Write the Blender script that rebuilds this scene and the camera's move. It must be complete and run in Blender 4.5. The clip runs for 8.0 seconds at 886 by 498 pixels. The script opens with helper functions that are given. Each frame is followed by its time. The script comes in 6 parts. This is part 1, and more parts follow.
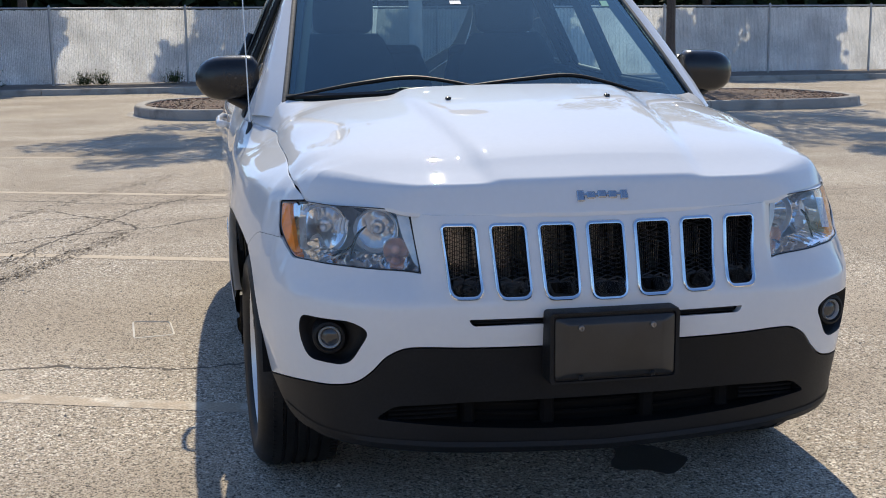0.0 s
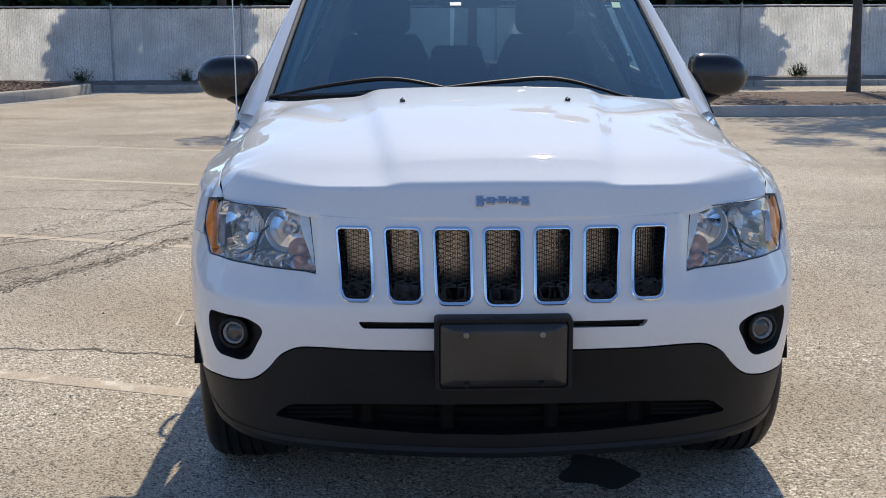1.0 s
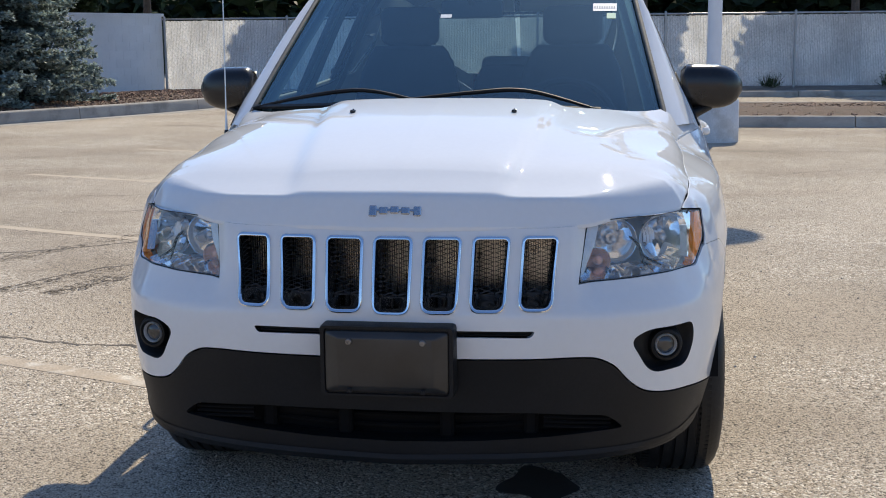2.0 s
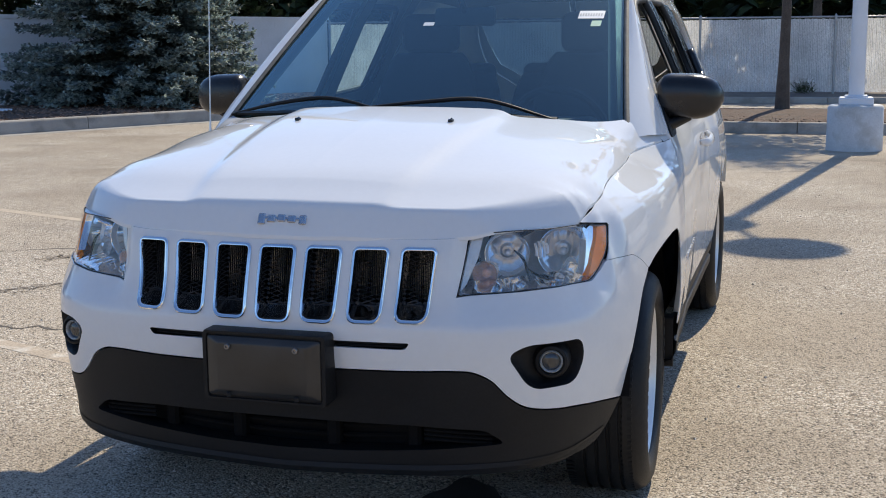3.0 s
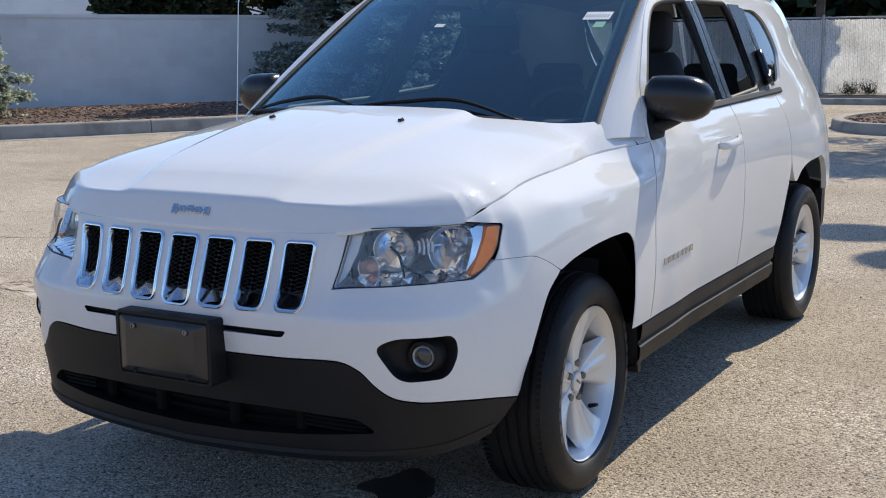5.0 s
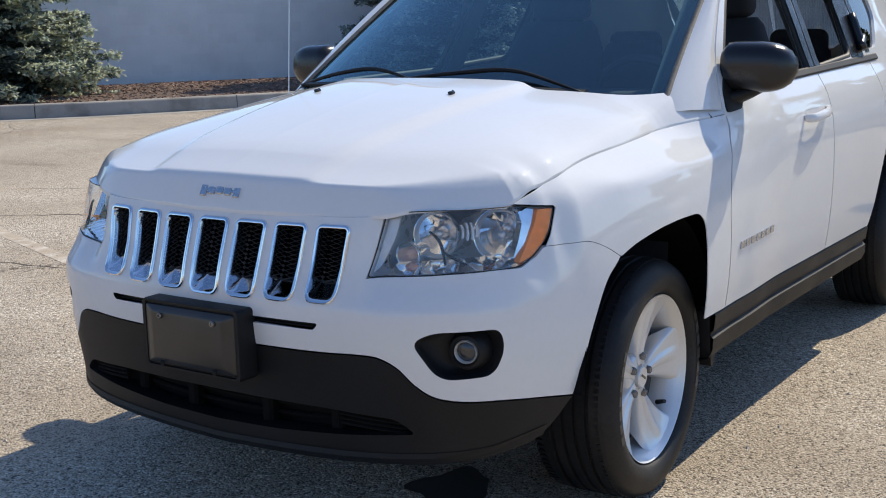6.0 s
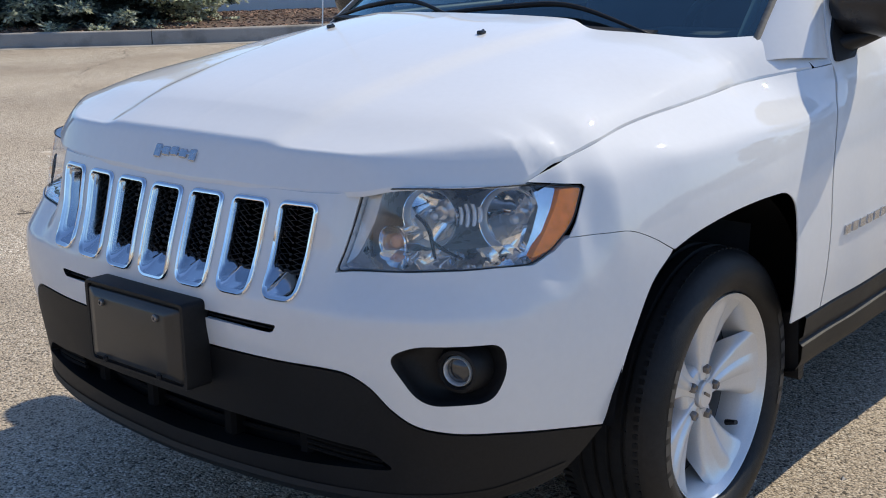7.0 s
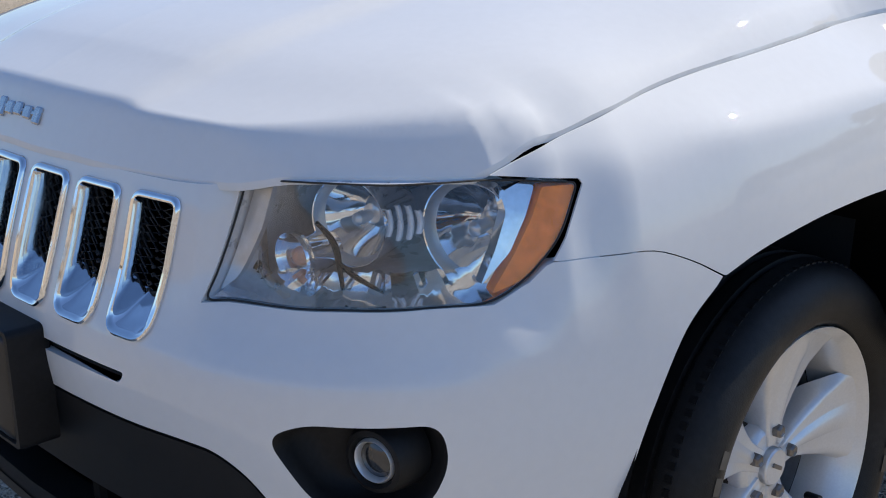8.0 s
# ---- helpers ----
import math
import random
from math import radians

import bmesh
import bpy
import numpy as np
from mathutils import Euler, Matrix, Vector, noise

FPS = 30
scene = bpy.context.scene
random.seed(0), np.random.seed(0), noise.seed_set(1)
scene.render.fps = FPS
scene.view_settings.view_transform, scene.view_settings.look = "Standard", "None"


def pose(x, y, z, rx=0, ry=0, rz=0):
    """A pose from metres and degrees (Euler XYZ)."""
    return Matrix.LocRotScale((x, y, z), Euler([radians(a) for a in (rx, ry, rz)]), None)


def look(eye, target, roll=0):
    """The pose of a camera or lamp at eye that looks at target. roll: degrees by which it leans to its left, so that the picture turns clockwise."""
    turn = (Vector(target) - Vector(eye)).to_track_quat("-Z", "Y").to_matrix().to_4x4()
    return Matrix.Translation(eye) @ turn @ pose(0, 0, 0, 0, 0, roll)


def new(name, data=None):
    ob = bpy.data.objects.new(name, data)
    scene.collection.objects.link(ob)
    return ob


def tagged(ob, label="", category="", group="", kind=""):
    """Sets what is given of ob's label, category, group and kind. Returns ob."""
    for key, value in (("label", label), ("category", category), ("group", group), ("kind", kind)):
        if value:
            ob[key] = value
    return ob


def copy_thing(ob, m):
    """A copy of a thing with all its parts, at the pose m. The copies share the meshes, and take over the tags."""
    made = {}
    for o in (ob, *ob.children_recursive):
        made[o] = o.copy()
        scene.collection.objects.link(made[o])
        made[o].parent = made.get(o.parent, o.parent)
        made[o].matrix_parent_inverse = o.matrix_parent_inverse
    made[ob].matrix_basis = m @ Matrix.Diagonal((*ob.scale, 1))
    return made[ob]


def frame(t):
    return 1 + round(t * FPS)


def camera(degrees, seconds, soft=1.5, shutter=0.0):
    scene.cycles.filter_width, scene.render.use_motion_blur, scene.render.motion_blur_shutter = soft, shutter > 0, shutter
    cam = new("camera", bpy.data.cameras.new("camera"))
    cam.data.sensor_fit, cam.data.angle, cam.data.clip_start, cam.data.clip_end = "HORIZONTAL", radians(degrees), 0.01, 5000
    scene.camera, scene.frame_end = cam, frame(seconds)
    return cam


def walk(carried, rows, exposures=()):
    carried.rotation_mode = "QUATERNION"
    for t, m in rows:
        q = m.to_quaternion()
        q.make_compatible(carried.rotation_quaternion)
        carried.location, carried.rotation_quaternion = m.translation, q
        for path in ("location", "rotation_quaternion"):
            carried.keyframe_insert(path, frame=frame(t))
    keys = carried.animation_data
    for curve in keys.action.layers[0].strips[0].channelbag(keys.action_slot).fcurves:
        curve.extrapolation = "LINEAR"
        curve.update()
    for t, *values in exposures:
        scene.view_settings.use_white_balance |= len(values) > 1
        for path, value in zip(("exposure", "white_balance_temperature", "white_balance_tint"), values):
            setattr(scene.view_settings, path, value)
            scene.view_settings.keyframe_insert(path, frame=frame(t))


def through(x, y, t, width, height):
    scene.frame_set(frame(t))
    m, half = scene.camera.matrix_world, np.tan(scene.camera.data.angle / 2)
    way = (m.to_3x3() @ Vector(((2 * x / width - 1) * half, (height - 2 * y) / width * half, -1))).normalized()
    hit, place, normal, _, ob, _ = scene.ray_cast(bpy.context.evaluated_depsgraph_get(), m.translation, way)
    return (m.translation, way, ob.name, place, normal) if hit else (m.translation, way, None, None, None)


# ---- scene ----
cam = camera(39.8, 8.0, soft=1.0)
METRES, EYE, TILT, LEAN, TURN = 5.239, 1.315, 0.0, 0.0, -11.0
ROWS = [
    (0.0, 0.0, 0.0, 0.0, -0.09, -10.17, 0.48),
    (0.5, 0.0788, -0.0039, 0.004, 4.84, -10.19, 0.29),
    (1.0, 0.145, 0.0127, 0.0013, 9.7, -10.19, 0.22),
    (1.5, 0.214, 0.0204, 0.0015, 14.39, -9.94, 0.36),
    (3.0, 0.4183, 0.0957, 0.0051, 27.64, -9.55, 0.5),
    (3.5, 0.4681, 0.1352, 0.0019, 32.18, -9.64, 0.11),
    (4.0, 0.5181, 0.1664, 0.0053, 36.19, -9.69, -0.21),
    (5.5, 0.5941, 0.1979, 0.0051, 42.51, -9.79, 1.02),
    (6.0, 0.5683, 0.2422, 0.0015, 45.01, -10.68, 1.27),
    (6.5, 0.5382, 0.2982, -0.0, 48.16, -12.13, 1.21),
    (7.0, 0.5138, 0.3678, -0.0022, 51.62, -13.82, 0.9),
    (7.5, 0.4656, 0.4286, -0.0089, 54.75, -15.58, 0.78),
    (8.0, 0.4229, 0.4987, -0.0148, 57.49, -17.48, 0.87),
]
walk(cam, [(t, pose(-0.97, -3.69, EYE, TILT, LEAN, TURN) @ pose(METRES * x, METRES * y, METRES * z, 90 + pitch, roll, yaw)) for t, x, y, z, yaw, pitch, roll in ROWS],
     [(0.0, 0.08, 6020, 11), (6.3, 0.08, 6020, 11), (8.0, -0.04, 5940, 11)])

# ---- daylight ----
SUN_AZ, SUN_EL = math.atan2(0.168, 1.03), radians(43.9)
world = bpy.data.worlds.new("sky")
scene.world = world
world.use_nodes = True
wn = world.node_tree
sky = wn.nodes.new("ShaderNodeTexSky")
sky.sky_type, sky.sun_disc, sky.sun_elevation, sky.sun_rotation = "NISHITA", False, SUN_EL, SUN_AZ
sky.dust_density, sky.ozone_density, sky.air_density = 0.4, 2.4, 1.0
deep = wn.nodes.new("ShaderNodeVectorMath")
deep.operation, deep.inputs[1].default_value = "MULTIPLY", (0.90, 0.97, 1.05)
wn.links.new(sky.outputs[0], deep.inputs[0])
wn.links.new(deep.outputs[0], wn.nodes["Background"].inputs[0])
wn.nodes["Background"].inputs[1].default_value = 0.15
sun = new("sun", bpy.data.lights.new("sun", "SUN"))
sun.data.energy, sun.data.angle, sun.data.color = 4.75, radians(0.55), (1.0, 0.86, 0.62)
toward = Vector((math.sin(SUN_AZ) * math.cos(SUN_EL), math.cos(SUN_AZ) * math.cos(SUN_EL), math.sin(SUN_EL)))
sun.matrix_world = look(toward * 40, (0, 0, 0))

from mathutils.geometry import delaunay_2d_cdt

# ---- materials ----
def material(name, base, rough=0.5, metal=0.0, var=0.08, scale=3.0, grain=0.05, grain_scale=120.0, bump=0.0, bump_scale=300.0, coat=0.0,
             coat_rough=0.03, spec=0.5, patch=None, patch_scale=0.6, patch_at=(0.5, 0.65), random_tint=0.0):
    """A surface with broad and fine variation in colour, gloss and relief; patch: a second colour in stains."""
    m = bpy.data.materials.new(name)
    m.use_nodes = True
    t = m.node_tree
    n, l = t.nodes, t.links
    b = n["Principled BSDF"]
    co = n.new("ShaderNodeTexCoord").outputs["Object"]

    def tex(s, detail=4.0):
        x = n.new("ShaderNodeTexNoise")
        x.inputs["Scale"].default_value, x.inputs["Detail"].default_value = s, detail
        l.new(co, x.inputs["Vector"])
        return x.outputs["Fac"]

    def ramp(fac, lo, hi, a=0.3, z=0.7):
        r = n.new("ShaderNodeMapRange")
        r.inputs["From Min"].default_value, r.inputs["From Max"].default_value = a, z
        r.inputs["To Min"].default_value, r.inputs["To Max"].default_value = lo, hi
        l.new(fac, r.inputs["Value"])
        return r.outputs["Result"]

    broad, fine = tex(scale), tex(grain_scale, 2.0)
    mul = n.new("ShaderNodeMath")
    mul.operation = "MULTIPLY"
    l.new(ramp(broad, 1 - var, 1 + var), mul.inputs[0])
    l.new(ramp(fine, 1 - grain, 1 + grain), mul.inputs[1])
    value = mul.outputs[0]
    if random_tint:
        info = n.new("ShaderNodeObjectInfo") if random_tint > 0 else n.new("ShaderNodeNewGeometry")
        out = info.outputs["Random"] if random_tint > 0 else info.outputs["Random Per Island"]
        m2 = n.new("ShaderNodeMath")
        m2.operation = "MULTIPLY"
        l.new(value, m2.inputs[0])
        l.new(ramp(out, 1 - abs(random_tint), 1 + abs(random_tint), 0, 1), m2.inputs[1])
        value = m2.outputs[0]
    colour = n.new("ShaderNodeVectorMath")
    colour.operation = "SCALE"
    colour.inputs[0].default_value = base
    l.new(value, colour.inputs["Scale"])
    if patch:
        mix = n.new("ShaderNodeMix")
        mix.data_type = "RGBA"
        mix.inputs["A"].default_value, mix.inputs["B"].default_value = (*base, 1), (*patch, 1)
        l.new(ramp(tex(patch_scale, 6.0), 0, 1, *patch_at), mix.inputs["Factor"])
        l.new(mix.outputs["Result"], colour.inputs[0])
    l.new(colour.outputs["Vector"], b.inputs["Base Color"])
    l.new(ramp(broad, max(0, rough - 0.06), min(1, rough + 0.06)), b.inputs["Roughness"])
    b.inputs["Metallic"].default_value = metal
    b.inputs["Specular IOR Level"].default_value = spec
    b.inputs["Coat Weight"].default_value, b.inputs["Coat Roughness"].default_value = coat, coat_rough
    if bump:
        bp = n.new("ShaderNodeBump")
        bp.inputs["Strength"].default_value, bp.inputs["Distance"].default_value = 1.0, bump
        l.new(tex(bump_scale, 3.0), bp.inputs["Height"])
        l.new(bp.outputs["Normal"], b.inputs["Normal"])
    return m


def glass(name, tint, gloss_rough=0.01, ior=1.45, haze=0.0, sheen=(1.0, 1.0, 1.0)):
    """Thin glass: see-through with a tint, glossy by its angle."""
    m = bpy.data.materials.new(name)
    m.use_nodes = True
    n, l = m.node_tree.nodes, m.node_tree.links
    n.remove(n["Principled BSDF"])
    clear, shine, fres, mix = (n.new("ShaderNode" + k) for k in ("BsdfTransparent", "BsdfGlossy", "LayerWeight", "MixShader"))
    clear.inputs["Color"].default_value = (*tint, 1)
    shine.inputs["Color"].default_value = (*sheen, 1)
    shine.inputs["Roughness"].default_value, fres.inputs["Blend"].default_value = gloss_rough, 0.5
    five, lin = n.new("ShaderNodeMath"), n.new("ShaderNodeMath")
    five.operation, five.inputs[1].default_value = "POWER", 5.0
    f0 = ((ior - 1) / (ior + 1))**2 * 1.7
    lin.operation, lin.inputs[1].default_value, lin.inputs[2].default_value = "MULTIPLY_ADD", 1 - f0, f0
    l.new(fres.outputs["Facing"], five.inputs[0])
    l.new(five.outputs[0], lin.inputs[0])
    l.new(lin.outputs[0], mix.inputs[0])
    l.new(clear.outputs[0], mix.inputs[1])
    l.new(shine.outputs[0], mix.inputs[2])
    end = mix
    if haze:
        dust, mix2 = n.new("ShaderNodeBsdfDiffuse"), n.new("ShaderNodeMixShader")
        dust.inputs["Color"].default_value = (0.6, 0.62, 0.62, 1)
        mix2.inputs[0].default_value = haze
        l.new(mix.outputs[0], mix2.inputs[1])
        l.new(dust.outputs[0], mix2.inputs[2])
        end = mix2
    l.new(end.outputs[0], n["Material Output"].inputs["Surface"])
    return m


def leafy(name, base, through=0.35, var=0.35):
    """Leaves, needles or thin plastic: lit from both sides."""
    m = material(name, base, rough=0.6, var=0.2, scale=1.5, grain=0.15, grain_scale=30, random_tint=-var)
    n, l = m.node_tree.nodes, m.node_tree.links
    b = n["Principled BSDF"]
    tr, mix = n.new("ShaderNodeBsdfTranslucent"), n.new("ShaderNodeMixShader")
    l.new(b.inputs["Base Color"].links[0].from_socket, tr.inputs["Color"])
    mix.inputs[0].default_value = through
    l.new(b.outputs[0], mix.inputs[1])
    l.new(tr.outputs[0], mix.inputs[2])
    l.new(mix.outputs[0], n["Material Output"].inputs["Surface"])
    return m


PAINT = material("white_paint", (0.74, 0.74, 0.735), 0.55, var=0.02, scale=2.0, grain=0.01, grain_scale=60, coat=1.0, coat_rough=0.014, spec=0.0)
PLASTIC = material("black_plastic", (0.011, 0.011, 0.0118), 0.5, spec=0.25, var=0.25, scale=4.0, grain=0.15, grain_scale=160, bump=0.0004, bump_scale=900)
GLOSS_BLACK = material("gloss_black", (0.012, 0.012, 0.013), 0.22, var=0.2, scale=6.0, bump=0.0002, bump_scale=700)
DARK = material("dark_lining", (0.006, 0.006, 0.0065), 0.85, spec=0.15, var=0.3, scale=5.0)
RUBBER = material("tyre_rubber", (0.013, 0.013, 0.0135), 0.5, spec=0.3, var=0.3, scale=7.0, grain=0.2, grain_scale=90, bump=0.0005, bump_scale=400, patch=(0.022, 0.021, 0.020), patch_scale=5.0, patch_at=(0.55, 0.8))
SEAL = material("rubber_seal", (0.02, 0.02, 0.02), 0.6, var=0.2)
CHROME = material("chrome", (0.82, 0.83, 0.85), 0.07, 1.0, var=0.03, scale=20, grain=0.02)
BRAKE = material("brake_steel", (0.05, 0.045, 0.04), 0.6, 0.3, var=0.3, scale=25)
SILVER = material("silver_alloy", (0.74, 0.74, 0.735), 0.34, 0.45, var=0.03, scale=9, grain=0.03, grain_scale=250, coat=0.5)
STEEL = material("worn_steel", (0.25, 0.23, 0.21), 0.45, 0.9, var=0.25, scale=25, grain=0.2)
RUST = material("rusty_red_brake", (0.20, 0.03, 0.02), 0.7, 0.1, var=0.4, scale=30, grain=0.3)
REFLECTOR = material("lamp_reflector", (0.90, 0.91, 0.93), 0.07, 1.0, var=0.05, scale=60, grain=0.05, grain_scale=180)
FROSTED = material("satin_lamp_trim", (0.55, 0.56, 0.58), 0.35, 0.6, var=0.08, scale=50, grain=0.05)
BULB = material("bulb_glass", (.6, .6, .62), .12, .6, var=.1)
AMBER = material("amber_plastic", (1.0, 0.28, 0.0), 0.3, var=0.12, scale=40, grain=0.1, spec=0.2)
PEACH = material("turn_lamp_bulb", (0.75, 0.36, 0.24), 0.3, var=0.2, scale=60, coat=0.4)
LAMP_GREY = material("lamp_housing_grey", (0.62, 0.64, 0.68), 0.3, 0.25, var=0.12, scale=30)
LENS = glass("lamp_lens", (0.985, 0.99, 0.99), 0.02, 1.45, haze=0.045)
SCREEN_GLASS = glass("windscreen_glass", (0.42, 0.60, 0.64), 0.005, 1.74, haze=0.004, sheen=(0.66, 0.92, 1.0))
TINT_GLASS = glass("side_glass", (0.62, 0.66, 0.66), 0.005, 1.5)
PRIVACY = glass("privacy_glass", (0.16, 0.17, 0.17), 0.005, 1.32)
REAR_GLASS = glass("rear_glass", (0.42, 0.45, 0.46), 0.005, 1.5)
FABRIC = material("dark_seat_fabric", (0.035, 0.036, 0.042), 0.9, var=0.2, scale=8, grain=0.2, grain_scale=300, bump=0.0006, bump_scale=500)
DASH = material("dark_dashboard", (0.03, 0.032, 0.036), 0.7, var=0.15, scale=6, bump=0.0004, bump_scale=700)
TRIM_GREY = material("grey_cabin_trim", (0.20, 0.20, 0.20), 0.8, var=0.08, scale=6)
PAPER = material("paper_sticker", (0.75, 0.77, 0.78), 0.6, var=0.05, scale=20)
INK = material("grey_print", (0.42, 0.44, 0.46), 0.7, var=0.1)
GREEN = material("green_sticker", (0.16, 0.42, 0.33), 0.6, var=0.1)
BADGE = material("badge_grey", (0.50, 0.51, 0.54), 0.25, 0.9, var=0.05, scale=40)


# ---- mesh tools ----
def link_mesh(name, verts, faces, mat, parent=None, label="", smooth=True, sharp=None):
    me = bpy.data.meshes.new(name)
    me.from_pydata([tuple(map(float, v)) for v in verts], [], faces)
    me.materials.append(mat)
    me.polygons.foreach_set("use_smooth", [smooth] * len(me.polygons))
    me.update()
    if sharp is not None:
        me.set_sharp_from_angle(angle=radians(sharp))
    ob = new(name, me)
    if parent:
        ob.parent = parent
    if label:
        ob["label"] = label
    return ob


def part(name, bm, mat, parent, label="", smooth=True, sharp=35):
    """Links a bmesh as one mesh object under a thing or a part."""
    me = bpy.data.meshes.new(name)
    bmesh.ops.recalc_face_normals(bm, faces=bm.faces)
    bm.to_mesh(me)
    bm.free()
    me.materials.append(mat)
    me.polygons.foreach_set("use_smooth", [smooth] * len(me.polygons))
    if smooth and sharp:
        me.set_sharp_from_angle(angle=radians(sharp))
    ob = new(name, me)
    if parent:
        ob.parent = parent
    if label:
        ob["label"] = label
    return ob


def box(bm, c, size, bevel=0.0, rot=None, seg=1):
    m = Matrix.Translation(c) @ (rot.to_4x4() if rot else Matrix.Identity(4)) @ Matrix.Diagonal((*size, 1))
    made = bmesh.ops.create_cube(bm, size=1, matrix=m)
    if bevel:
        edges = list({e for v in made["verts"] for e in v.link_edges})
        bmesh.ops.bevel(bm, geom=edges, offset=bevel, segments=seg, affect="EDGES", profile=0.5)
    return bm


def rod(bm, a, b, r1, r2=None, seg=12, caps=True):
    a, b = Vector(a), Vector(b)
    r2 = r1 if r2 is None else r2
    m = Matrix.Translation((a + b) / 2) @ (b - a).to_track_quat("Z", "Y").to_matrix().to_4x4()
    bmesh.ops.create_cone(bm, cap_ends=caps, segments=seg, radius1=r1, radius2=r2, depth=(b - a).length, matrix=m)
    return bm


def loft(bm, rings, closed=True, cap_start=False, cap_end=False):
    """Skin between rings of points of equal count."""
    vs = [[bm.verts.new(p) for p in ring] for ring in rings]
    n = len(rings[0])
    for a, b in zip(vs, vs[1:]):
        for i in range(n if closed else n - 1):
            j = (i + 1) % n
            bm.faces.new((a[i], a[j], b[j], b[i]))
    if cap_start:
        bm.faces.new(vs[0][::-1])
    if cap_end:
        bm.faces.new(vs[-1])
    return bm


def tube(bm, pts, r, closed=False, seg=8, radii=None):
    """A round bar along points."""
    pts = [Vector(p) for p in pts]
    n = len(pts)
    rings = []
    side = None
    for i, p in enumerate(pts):
        a, b = pts[(i - 1) % n if closed else max(i - 1, 0)], pts[(i + 1) % n if closed else min(i + 1, n - 1)]
        d = (b - a).normalized()
        if side is None:
            side = d.orthogonal().normalized()
        side = (side - d * side.dot(d)).normalized()
        up = d.cross(side)
        rr = radii[i] if radii else r
        rings.append([p + (side * math.cos(k * math.tau / seg) + up * math.sin(k * math.tau / seg)) * rr for k in range(seg)])
    if closed:
        rings.append(rings[0])
        vs = [[bm.verts.new(p) for p in ring] for ring in rings[:-1]]
        vs.append(vs[0])
        best = min(range(seg), key=lambda k: (rings[-2][0] - rings[0][k]).length)
        for q, (a, b) in enumerate(zip(vs, vs[1:])):
            o = best if q == len(vs) - 2 else 0
            for i in range(seg):
                j = (i + 1) % seg
                bm.faces.new((a[i], a[j], b[(j + o) % seg], b[(i + o) % seg]))
    else:
        loft(bm, rings, True, True, True)
    return bm


def spin(bm, profile, centre, axis="X", seg=48, closed=False):
    """Turns a profile of (along the axis, radius) round an axis through centre."""
    rings = []
    for k in range(seg):
        a = k * math.tau / seg
        ring = []
        for u, r in profile:
            c, s = math.cos(a) * r, math.sin(a) * r
            ring.append(Vector(centre) + (Vector((u, c, s)) if axis == "X" else Vector((c, s, u)) if axis == "Z" else Vector((c, u, s))))
        rings.append(ring)
    vs = [[bm.verts.new(p) for p in ring] for ring in rings]
    for k in range(seg):
        a, b = vs[k], vs[(k + 1) % seg]
        for i in range(len(profile) if closed else len(profile) - 1):
            j = (i + 1) % len(profile)
            bm.faces.new((a[i], a[j], b[j], b[i]))
    bmesh.ops.remove_doubles(bm, verts=bm.verts, dist=1e-5)
    return bm


def rounded(pts, r, n=5):
    """A closed outline with its corners rounded; a point may carry its own radius."""
    out = []
    m = len(pts)
    for i in range(m):
        p, a, b = (np.array(pts[(i + k) % m][:2], float) for k in (0, -1, 1))
        rr = pts[i][2] if len(pts[i]) > 2 else r
        da, db = np.linalg.norm(a - p), np.linalg.norm(b - p)
        ra = min(rr, da * .48, db * .48)
        if ra < 1e-4:
            out.append(tuple(p))
            continue
        q, w = p + (a - p) / da * ra, p + (b - p) / db * ra
        for k in range(n + 1):
            u = k / n
            out.append(tuple((1 - u)**2 * q + 2 * u * (1 - u) * p + u * u * w))
    return out


def grown(loop, d):
    """A closed outline moved outwards (or inwards) by d."""
    p = np.array(loop)
    e = np.roll(p, -1, 0) - np.roll(p, 1, 0)
    e /= np.linalg.norm(e, axis=1)[:, None] + 1e-9
    nr = np.stack([e[:, 1], -e[:, 0]], 1)
    area = np.sum(p[:, 0] * np.roll(p[:, 1], -1) - np.roll(p[:, 0], -1) * p[:, 1])
    return [tuple(q) for q in p + nr * d * (1 if area > 0 else -1)]


def dense(loop, step):
    out = []
    for a, b in zip(loop, loop[1:] + loop[:1]):
        a, b = np.array(a), np.array(b)
        n = max(1, int(math.ceil(np.linalg.norm(b - a) / step)))
        out += [tuple(a + (b - a) * k / n) for k in range(n)]
    return out


def inside(px, py, loop):
    loop = np.array(loop)
    x1, y1 = loop[:, 0], loop[:, 1]
    x2, y2 = np.roll(x1, -1), np.roll(y1, -1)
    res = np.zeros(len(px), bool)
    for a, b, c, d in zip(x1, y1, x2, y2):
        if b != d:
            res ^= ((b > py) != (d > py)) & (px < (c - a) * (py - b) / (d - b) + a)
    return res


